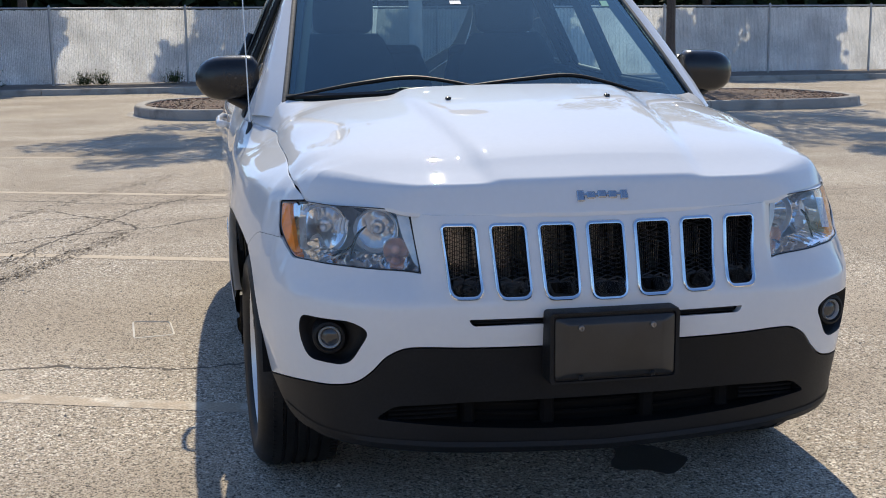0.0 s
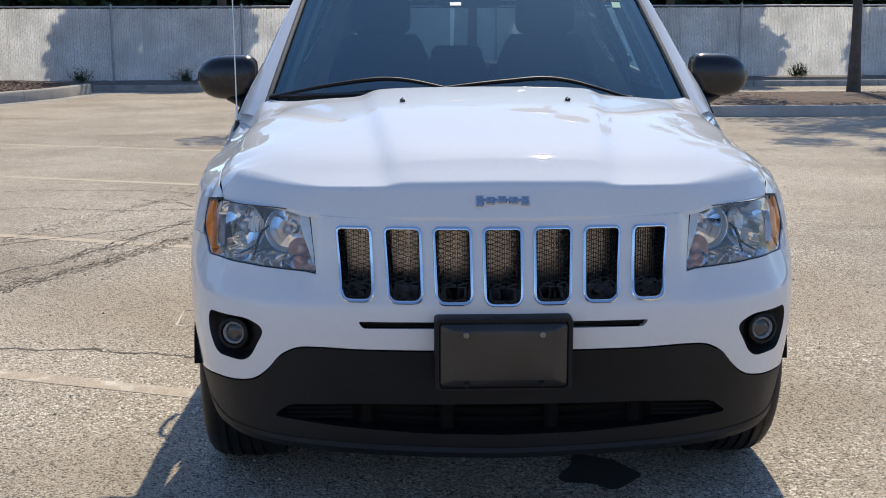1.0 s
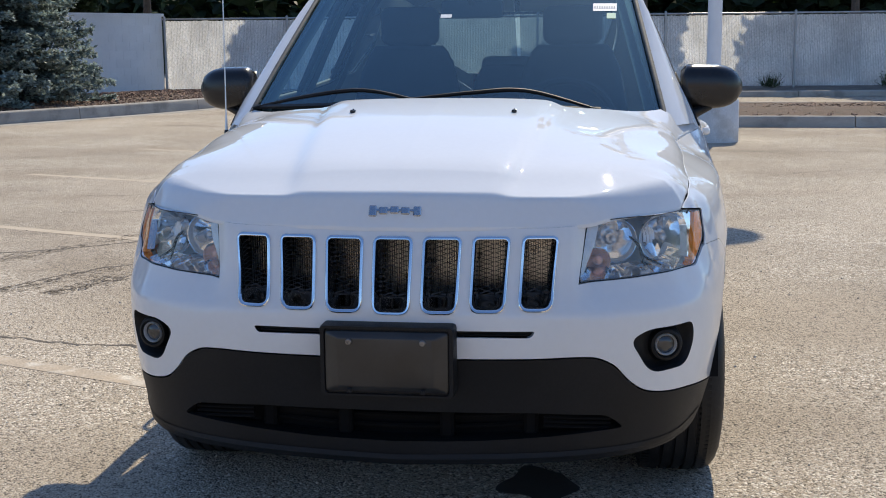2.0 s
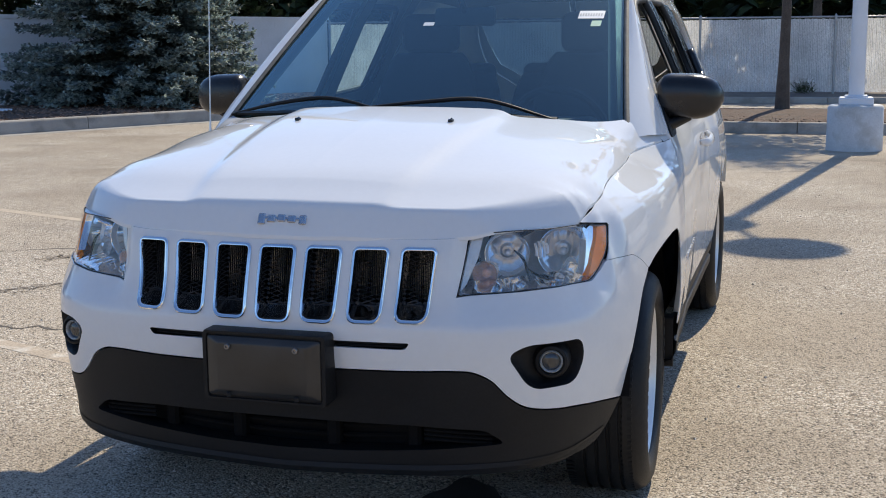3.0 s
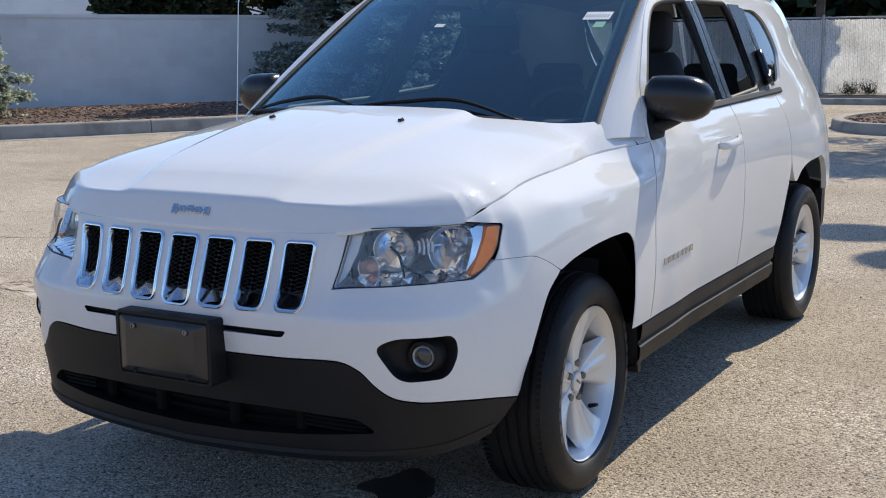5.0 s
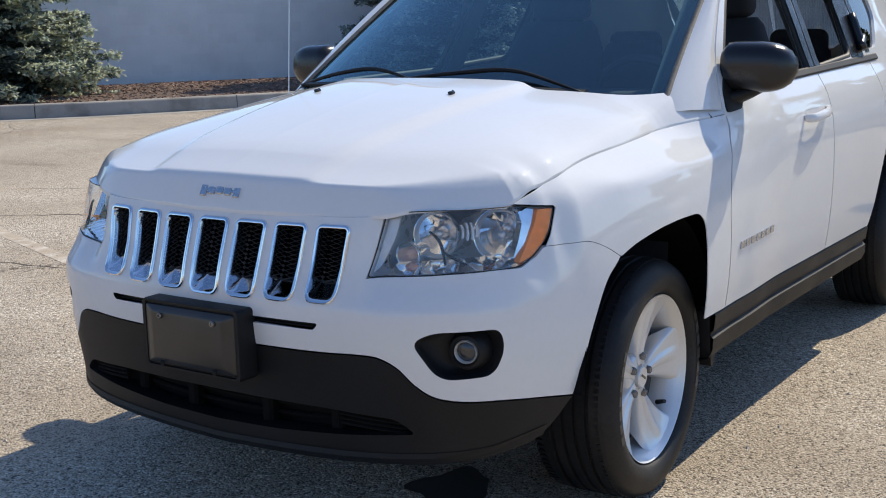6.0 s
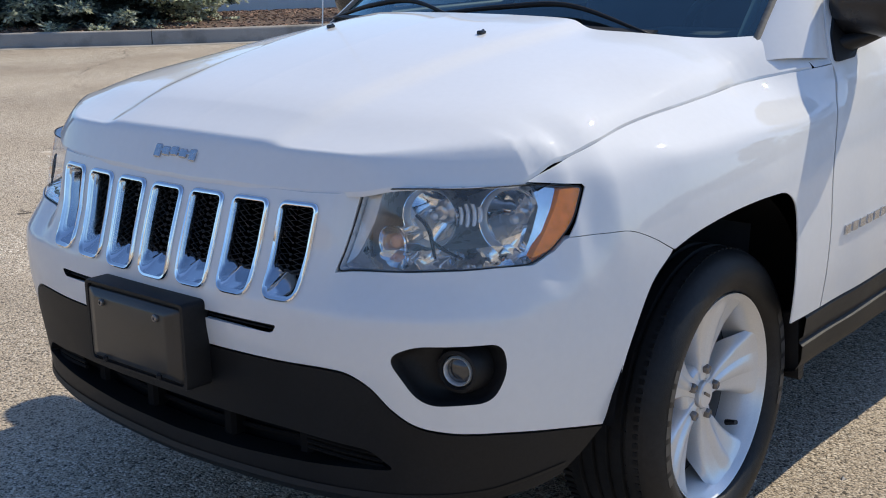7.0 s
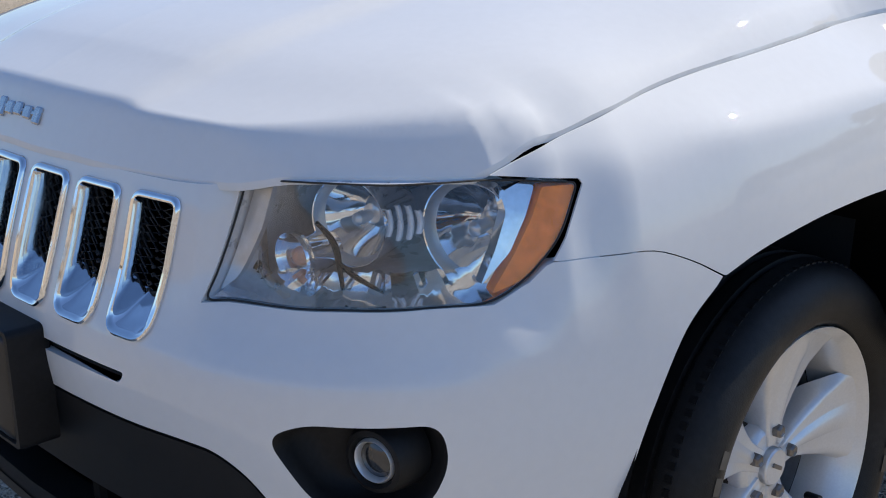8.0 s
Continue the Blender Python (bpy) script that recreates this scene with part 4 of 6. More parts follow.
        sail = rounded([(2.015, 1.025), (2.12, 1.03), (2.215, 1.09), (2.222, 1.20), (2.185, 1.205), (2.04, 1.085)], .012, 4)
        panel("mirror_base", sail, flank, PLASTIC, mr, step=.02, thick=.02, mirror=side, out=.006, label="black triangle at the window's corner")
        bm = bmesh.new()
        rings = [[(sg * (.785 + .19 * u), .705 + .03 * u, 1.157 + .06 * v * math.sqrt(max(.1, 1 - max(0, (u - .4) / .65)**2))) for u in np.linspace(0, 1, 8)] for v in (-1, 1)]
        loft(bm, rings, closed=False)
        part("mirror_glass", bm, CHROME, mr, "mirror glass")

        # windscreen pillar
        bm = bmesh.new()
        rings = []
        for z in np.linspace(1.035, 1.60, 14):
            q = (z - 1.035) / .565
            xi = .712 - .135 * q
            a = Vector(shield(xi, z, .004))
            b = Vector(shield(xi + .022, z - .002, .012))
            so = np.interp(z, [1.03, 1.11, 1.21, 1.335, 1.445, 1.515, 1.545, 1.60], [1.998, 2.035, 2.125, 2.265, 2.41, 2.56, 2.70, 2.86])
            c = Vector(flank(so, min(z, 1.575), -.002))
            e = Vector(flank(so + .01, min(z, 1.575), -.03))
            rings.append([mirror_pt(p) for p in (a, b, b * .6 + c * .4 + Vector((.008, -.012, .005)), b * .25 + c * .75 + Vector((.006, -.008, .003)), c, e)])
        loft(bm, rings, closed=False)
        part("windscreen_pillar", bm, PAINT, car, "white windscreen pillar", sharp=0)
        bm = bmesh.new()
        rings = []
        for z in np.linspace(1.04, 1.60, 12):
            q = (z - 1.035) / .565
            xi = .712 - .135 * q
            rings.append([mirror_pt(p) for p in (shield(xi - .003, z, .002), shield(xi, z, .009), shield(xi + .011, z, .013), shield(xi + .018, z, .006))])
        loft(bm, rings, closed=False)
        part("pillar_trim", bm, material("dusty_grey_trim", (.09, .088, .085), .7, var=.35, scale=20, grain=.3, grain_scale=90), car, "dusty grey strip along the windscreen", sharp=0)
        # cowl corner cover between bonnet and pillar
        bm = bmesh.new()
        rings = [[mirror_pt(flank(s, float(np.interp(s, [1.74, 1.955, 2.02], [1.0, 1.018, 1.0245])) + dz, o)) for dz, o in ((0, -.001), (.02, -.012), (.05, -.03), (.075, -.05))] for s in np.linspace(1.945, 2.02, 6)]
        loft(bm, rings, closed=False)
        part("cowl_corner", bm, PAINT, car, "white panel between bonnet and pillar", sharp=0)

    # windscreen
    half = [(.0, 1.085), (.3, 1.075), (.55, 1.055), (.712, 1.035), (.60, 1.50), (.577, 1.60), (.3, 1.612), (0, 1.618)]
    loop = half[:] + [(-a, b) for a, b in half[-2:0:-1]]
    ws = panel("windscreen", loop, shield, SCREEN_GLASS, car, step=.05, thick=.005, label="dark tinted windscreen")
    ws.visible_shadow = True
    inner = [(0, 1.108), (.3, 1.102), (.55, 1.088), (.655, 1.078), (.675, 1.10), (.575, 1.47), (.54, 1.565), (.3, 1.578), (0, 1.584)]
    hole = inner[:] + [(-a, b) for a, b in inner[-2:0:-1]]
    panel("black_border", loop, shield, GLOSS_BLACK, ws, holes=[hole], step=.04, thick=.002, out=-.007, label="black printed border")
    for nm, a, b, mt, lb in (("paper_tag", (.462, 1.424), (.548, 1.452), PAPER, "white paper sticker with grey print"), ("green_tag", (.512, 1.396), (.545, 1.416), GREEN, "green square sticker"), ("mirror_tag", (-.085, 1.404), (-.045, 1.416), PAPER, "small white label")):
        tag = panel(nm, [a, (b[0], a[1]), b, (a[0], b[1])], shield, mt, ws, step=.03, thick=.001, out=.0015, label=lb)
        if nm == "paper_tag":
            for q in range(9):
                x0 = a[0] + .004 + q * .0088
                panel("print_bar", [(x0, 1.433), (x0 + .005, 1.433), (x0 + .005, 1.442), (x0, 1.442)], shield, INK, tag, step=.02, thick=.0005, out=.0025)

    # cowl and wipers
    bm = bmesh.new()
    rings = []
    for x in np.linspace(-.72, .72, 40):
        yb = float(np.interp(abs(x), [0, .2, .33, .40, .48, .60, .72], [.125, .135, .15, .145, .185, .255, .34]))
        zb = hood(x, yb)[2]
        f = Vector(shield(x, 1.09 - .06 * (abs(x) / .72)**2, .012))
        rings.append([(x, yb - .03, zb - .05), (x, yb + .012, zb - .035), ((x, (yb + f.y) / 2, (zb + f.z) / 2 - .02)), f])
    loft(bm, rings, closed=False)
    part("cowl", bm, PLASTIC, car, "black plastic cowl below the windscreen", sharp=0)
    for pivot, tip, blade in (((-.49, 1.118), (-.285, 1.162), ((-.70, 1.10), (-.46, 1.142), (-.285, 1.158), (-.06, 1.125))),
                              ((.10, 1.125), (.25, 1.160), ((-.17, 1.13), (.073, 1.150), (.25, 1.156), (.50, 1.096)))):
        wp = tagged(new("wiper"), "black windscreen wiper at rest")
        wp.parent = car
        bm = bmesh.new()
        blade = [(a, b - .008) for a, b in blade]
        pts = [Vector(shield(a, b, .024 if 0 < i < 3 else .016)) for i, (a, b) in enumerate(blade)]
        line = [Vector(p) for p in spline([tuple(p) for p in pts], 8)]
        tube(bm, line, .006, seg=6, radii=[.004 + .0035 * math.sin(math.pi * k / (len(line) - 1)) for k in range(len(line))])
        part("wiper_arm", bm, PLASTIC, wp, "black wiper arm", sharp=0)
        bm = bmesh.new()
        a, b = blade[0], blade[-1]
        rings = []
        for q in np.linspace(0, 1, 16):
            x, z = a[0] + (b[0] - a[0]) * q, a[1] + (b[1] - a[1]) * q + .006
            rings.append([shield(x, z - .006, .004), shield(x, z - .003, .016), shield(x, z + .004, .016), shield(x, z + .008, .004)])
        loft(bm, rings, True, True, True)
        part("wiper_blade", bm, SEAL, wp, "rubber wiper blade", sharp=30)

    # roof and tail
    def roof(x, y, out=0.0):
        a = abs(x)
        return (x, y, 1.655 - .03 * (a / .6)**2 - .055 * (a / .6)**6 - .075 * max(0, (1.45 - y) / .5)**2 - .05 * max(0, (y - 2.2) / 1.0)**2 + out)
    half = [(0, 1.08), (.3, 1.105), (.56, 1.26), (.60, 1.6), (.605, 2.3), (.575, 2.9), (.5, 3.15), (0, 3.2)]
    loop = half + [(-a, b) for a, b in half[-2:0:-1]]
    panel("roof", loop, roof, PAINT, car, step=.05, thick=.03, label="white roof")
    for sg in (1, -1):
        bm = bmesh.new()
        rings = [[(sg * flank(S(y), 1.555)[0], y, 1.553), (sg * (flank(S(y), 1.555)[0] - .012), y, 1.575), (sg * (flank(S(y), 1.555)[0] - .03), y, 1.59), (sg * .585, y, 1.60)] for y in np.linspace(1.15, 3.1, 20)]
        loft(bm, rings, closed=False)
        part("roof_side", bm, PAINT, car, "white roof edge", sharp=0)
        bm = bmesh.new()
        tube(bm, [(sg * .56, y, 1.60 + .055 * min(1, 6 * min(y - 1.35, 3.0 - y) + .05)) for y in np.linspace(1.36, 2.99, 24)], .014, seg=8)
        part("roof_rail", bm, PLASTIC, car, "black roof rail", sharp=0)
    total = float(PLAN_S[-1])
    for sg in (1, -1):
        pane = [(5.36, 1.13), (5.20, 1.22), (5.10, 1.40), (5.06, 1.475), (total, 1.475), (total, 1.12)]
        gate = panel("tailgate", [(5.66, .46), (5.66, .75), (5.41, 1.02), (5.13, 1.20), (5.03, 1.40), (4.86, 1.56), (total, 1.56), (total, 1.476), *pane[3::-1], (total - .001, 1.12), (total, .46)], flank, PAINT, car, step=.06, thick=.03, mirror=sg < 0, label="white tailgate")
        panel("rear_window", pane, flank, REAR_GLASS, gate, step=.06, thick=.004, mirror=sg < 0, out=-.012, label="tinted rear window")
        bm = bmesh.new()
        tube(bm, [(sg * flank(5.42, z)[0], flank(5.42, z)[1] - .0, z) for z in np.linspace(.86, 1.12, 8)], .03, seg=8)
        part("tail_lamp", bm, RUST, car, "red tail lamp", sharp=0)

    # aerial
    bm = bmesh.new()
    b0 = Vector((-.818, .42, .984))
    spin(bm, [(-.01, .017), (.0, .016), (.02, .009), (.035, .006), (.035, 0)], b0, "Z", 14)
    part("aerial_base", bm, GLOSS_BLACK, car, "black aerial foot")
    bm = bmesh.new()
    lean = Vector((-.02, .10, 1.0)).normalized()
    rod(bm, b0 + lean * .03, b0 + lean * .085, .0055, .0035, 8)
    rod(bm, b0 + lean * .085, b0 + lean * .84, .0022, .0018, 8)
    part("aerial_mast", bm, SILVER, car, "thin steel aerial mast")

    # underside and cabin shell
    bm = bmesh.new()
    box(bm, (0, 1.3, .36), (1.18, 4.1, .22), .05)
    box(bm, (0, 1.3, .42), (1.60, 1.6, .14), .03)
    box(bm, (0, -.25, .62), (1.0, .62, .42), .05)
    part("underbody", bm, DARK, car, "dark underside")
    bm = bmesh.new()
    rings = [[(x, y, z) for x in np.linspace(-.74, .74, 12)] for y, z in ((.30, .52), (.34, .95), (.40, 1.02), (.62, 1.035), (.78, 1.02), (.84, .96), (.86, .72), (.88, .52))]
    loft(bm, rings, closed=False)
    box(bm, (.36, .74, 1.045), (.36, .2, .06), .025, seg=2)
    box(bm, (-.02, .80, .9), (.30, .12, .3), .03)
    part("dashboard", bm, DASH, car, "dark dashboard", sharp=40)
    bm = bmesh.new()
    tube(bm, [(.36 + .185 * math.cos(a), .98 - .07 * math.sin(a), 1.0 + .17 * math.sin(a)) for a in np.linspace(0, math.tau, 33)[:-1]], .016, closed=True)
    for a in (.2, math.pi - .2, -math.pi / 2):
        rod(bm, (.36, .97, 1.0), (.36 + .18 * math.cos(a), .98 - .07 * math.sin(a), 1.0 + .165 * math.sin(a)), .018, .014, 8)
    box(bm, (.36, .97, 1.0), (.13, .05, .11), .02)
    part("steering_wheel", bm, DASH, car, "dark steering wheel", sharp=40)
    bm = bmesh.new()
    box(bm, (0, 2.0, .55), (1.45, 2.6, .04))
    part("cabin_floor", bm, DARK, car)
    for x, y in ((.36, 1.5), (-.36, 1.5), (.40, 2.32), (-.40, 2.32), (0, 2.34)):
        st = tagged(new("seat"), "dark fabric car seat with headrest")
        st.parent = car
        w = .25 if y < 2 else .19
        bm = bmesh.new()
        box(bm, (x, y - .22, .72), (2 * w, .5, .16), .05, seg=2)
        part("cushion", bm, FABRIC, st)
        bm = bmesh.new()
        rings = []
        for q, ww, th in ((0, w * .95, .08), (.2, w, .085), (.5, w * .98, .075), (.8, w * .85, .065), (.95, w * .7, .055), (1, w * .6, .03)):
            z = .74 + (.56 if y < 2 else .46) * q
            yy = y + .16 * q
            rings.append([(x + ww * math.copysign(abs(math.cos(a))**.5, math.cos(a)), yy + th * math.copysign(abs(math.sin(a))**.7, math.sin(a)), z) for a in np.linspace(0, math.tau, 17)[:-1]])
        loft(bm, rings, cap_start=True, cap_end=True)
        part("backrest", bm, FABRIC, st, sharp=0)
        bm = bmesh.new()
        top_z = 1.30 if y < 2 else 1.07
        box(bm, (x, y + .18, top_z + .085), (.26, .1, .17), .04, seg=3)
        for dx in (-.06, .06):
            rod(bm, (x + dx, y + .175, top_z - .03), (x + dx, y + .18, top_z + .05), .008)
        part("headrest", bm, FABRIC, st)
    bm = bmesh.new()
    box(bm, (0, .96, 1.44), (.24, .035, .07), .015, seg=2)
    rod(bm, (0, .95, 1.46), (0, .90, 1.50), .012, .012, 8)
    part("inner_mirror", bm, DASH, car, "rear-view mirror")
    bm = bmesh.new()
    rings = [[roof(x, y, -.045) for x in np.linspace(-.56, .56, 14)] for y in np.linspace(1.16, 3.1, 14)]
    loft(bm, rings, closed=False)
    part("headliner", bm, TRIM_GREY, car, "grey cloth headliner", sharp=0)
    for sg in (1, -1):
        for s0, s1 in ((2.955, 2.985), (3.52, 3.57)):
            bm = bmesh.new()
            rings = [[(sg * flank(s0 + (s1 - s0) * (z - 1.0) / .5 + w, z, -.04)[0], flank(s0 + (s1 - s0) * (z - 1.0) / .5 + w, z, -.04)[1], z) for w in (-.06, -.03, .03, .06)] for z in np.linspace(.6, 1.55, 10)]
            loft(bm, rings, closed=False)
            part("inner_pillar", bm, TRIM_GREY, car, "grey inner pillar trim", sharp=0)
        bm = bmesh.new()
        rings = [[(sg * flank(s, z, -.045)[0], flank(s, z, -.045)[1], z) for s in np.linspace(2.0, 3.42, 14)] for z in np.linspace(.5, 1.08, 6)]
        loft(bm, rings, closed=False)
        part("door_lining", bm, DASH, car, "dark door lining", sharp=0)
        bm = bmesh.new()
        rings = [[(sg * (shield(.69 - .13 * q, 1.06 + .5 * q, -.03)[0] + dx), shield(.69 - .13 * q, 1.06 + .5 * q, -.03)[1] + dy, 1.06 + .5 * q) for dx, dy in ((-.04, 0), (-.02, .03), (.03, .06))] for q in np.linspace(0, 1, 8)]
        loft(bm, rings, closed=False)
        part("inner_screen_pillar", bm, TRIM_GREY, car, "grey inner windscreen pillar", sharp=0)

    wheels(car)
    return car


def wheels(car):
    R = .336
    wheel = tagged(new("wheel"), "silver five-spoke alloy wheel with worn tyre")
    bm = bmesh.new()
    prof = [(-.05, .226), (-.012, .231), (-.001, .2365), (.010, .243), (.019, .254), (.025, .270), (.026, .288), (.019, .306), (.009, .319), (-.006, .328), (-.028, .333)]
    for k in range(4):
        c = -.055 - .034 * k
        prof += [(c + .014, .3345), (c + .012, .327), (c + .004, .327), (c + .002, .3355)]
    prof += [(-.178, .333), (-.192, .326), (-.206, .308), (-.215, .29), (-.21, .25), (-.2, .228)]
    spin(bm, prof, (.0, 0, 0), "X", 72)
    tyre = part("tyre", bm, RUBBER, wheel, "worn black rubber tyre", sharp=35)
    bm = bmesh.new()
    for k in range(110):
        a = k * math.tau / 110
        m = Matrix.Rotation(a, 4, "X")
        for x in (-.030, -.190):
            made = bmesh.ops.create_cube(bm, size=1, matrix=m @ Matrix.Translation((x, 0, .3265)) @ Matrix.Diagonal((.03, .011, .012, 1)))
    tagged(part("shoulder_tread", bm, RUBBER, tyre, "shoulder tread blocks"), kind="stuff")
    for a0, count, r0, h, wd, nm in ((.25, 6, .280, .020, .030, "side"), (3.2, 7, .280, .016, .026, "side")):
        for q in range(count):
            bm = bmesh.new()
            a = a0 + q * (wd + .012) / r0
            rings = []
            for rr in (r0 - h / 2, r0 + h / 2):
                rings.append([(.0266, rr * math.cos(a + w / r0), rr * math.sin(a + w / r0)) for w in np.linspace(-wd / 2, wd / 2, 4)])
            loft(bm, rings, closed=False)
            part("sidewall_bar", bm, material("raised_rubber", (.06, .058, .055), .5, var=.4, scale=40) if q == 0 and a0 < 1 else bpy.data.materials["raised_rubber"], tyre, "raised lettering as plain bars")
    # rim: barrel and lip
    bm = bmesh.new()
    spin(bm, [(-.085, .226), (-.012, .230), (.003, .2355), (.006, .2345), (.0045, .2325), (-.002, .2295), (-.010, .2215), (-.022, .2145), (-.045, .2085), (-.087, .2035)], (0, 0, 0), "X", 72)
    part("rim", bm, SILVER, wheel, "silver rim with a polished lip", sharp=40)
    bm = bmesh.new()
    spin(bm, [(-.205, .226), (-.19, .206), (-.087, .201)], (0, 0, 0), "X", 60)
    part("inner_barrel", bm, FROSTED, wheel, "brake-dusted grey inner barrel", sharp=40)

    def spoke(turn):
        """A broad spoke: a raised middle between two creases, rounded shoulders and deep flanks."""
        b2 = bmesh.new()
        rings = []
        for r, w, h in ((.036, .019, -.040), (.056, .021, -.0415), (.075, .024, -.0425), (.095, .030, -.0420), (.12, .0385, -.0395), (.145, .047, -.0355), (.17, .055, -.031), (.19, .061, -.0245), (.205, .066, -.0195), (.214, .069, -.0150), (.2225, .071, -.0095)):
            c = .42 - .10 * (r - .06) / .15
            sec = [(-1.22, -.052), (-1.16, -.030), (-1.10, -.014), (-1.03, -.0055), (-.94, -.0022), (-.80, -.0005), (-c - .05, -.0012), (-c, .0), (-c * .55, .0052), (0, .0066),
                   (c * .55, .0052), (c, .0), (c + .05, -.0012), (.80, -.0005), (.94, -.0022), (1.03, -.0055), (1.10, -.014), (1.16, -.030), (1.22, -.052)]
            low = 1 - .85 * max(0, (r - .15) / .073)
            rise = min(1, (r - .03) / .05) * (1 - max(0, (r - .19) / .033))
            ring = []
            for u, d in sec:
                a = u * w / r
                ring.append((h + (d * low if d < -.003 else d * rise), r * math.cos(a + turn), r * math.sin(a + turn)))
            rings.append(ring)
        loft(b2, rings, closed=False)
        return b2

    for k in range(5):
        part("spoke", spoke((k + .5) * math.tau / 5), SILVER, wheel, "broad silver spoke with a raised middle", sharp=48)
    bm = bmesh.new()
    spin(bm, [(-.10, .066), (-.060, .066), (-.052, .062), (-.0465, .056), (-.0455, .046), (-.044, .036), (-.043, .0)], (0, 0, 0), "X", 60)
    part("hub", bm, SILVER, wheel, "silver hub between the spokes", sharp=35)
    bm = bmesh.new()
    spin(bm, [(-.048, .031), (-.033, .0305), (-.030, .028), (-.0305, .024), (-.028, 0)], (0, 0, 0), "X", 28)
    cap = part("hub_cap", bm, SILVER, wheel, "silver centre cap", sharp=30)
    bm = bmesh.new()
    box(bm, (-.0285, 0, .001), (.003, .030, .007), .001)
    part("cap_mark", bm, STEEL, cap, "maker's mark as a plain bar")
    for k in range(5):
        a = (k + .5) * math.tau / 5
        bm = bmesh.new()
        c = (0, .0572 * math.cos(a), .0572 * math.sin(a))
        spin(bm, [(-.07, .0125), (-.055, .0125), (-.054, .0125), (-.034, .0115), (-.030, .0085), (-.032, .006), (-.032, 0)], c, "X", 6)
        part("lug_nut", bm, STEEL, wheel, "dark steel lug nut", sharp=20)
    bm = bmesh.new()
    rod(bm, (-.050, .192 * math.cos(-.14), .192 * math.sin(-.14)), (-.020, .174 * math.cos(-.14), .174 * math.sin(-.14)), .0075, .0055, 10)
    part("valve", bm, SEAL, wheel, "black valve stem")
    bm = bmesh.new()
    spin(bm, [(-.11, .132), (-.10, .132), (-.10, .07), (-.07, .065), (-.07, 0)], (0, 0, 0), "X", 40)
    part("brake_disc", bm, BRAKE, wheel, "worn steel brake disc", sharp=30)
    bm = bmesh.new()
    spin(bm, [(-.13, .199), (-.12, .199), (-.12, .10), (-.12, 0)], (0, 0, 0), "X", 40)
    part("dust_shield", bm, DARK, wheel, "dark dust shield behind the disc", sharp=30)
    bm = bmesh.new()
    for a in np.linspace(2.7, 3.9, 6):
        box(bm, (-.10, .135 * math.cos(a), .135 * math.sin(a)), (.055, .05, .045), .008, Euler((a, 0, 0)).to_matrix())
    part("brake_caliper", bm, RUST, wheel, "rusty red brake caliper")
    places = [(pose(.834, .006, R - .006, -30, 0, 2), 1), (pose(-.834, .006, R - .006, 20, 0, 182), 1), (pose(.834, 2.634, R - .006, 33), 1), (pose(-.834, 2.634, R - .006, 47, 0, 180), 1)]
    wheel.parent = car
    wheel.matrix_basis = places[0][0]
    for m, _ in places[1:]:
        copy_thing(wheel, m)


car_things()

# ---- the place ----
def simple(name, verts, faces, mat, label="", category="", kind="structure", smooth=False):
    return tagged(link_mesh(name, verts, faces, mat, None, "", smooth), label, category, "", kind)


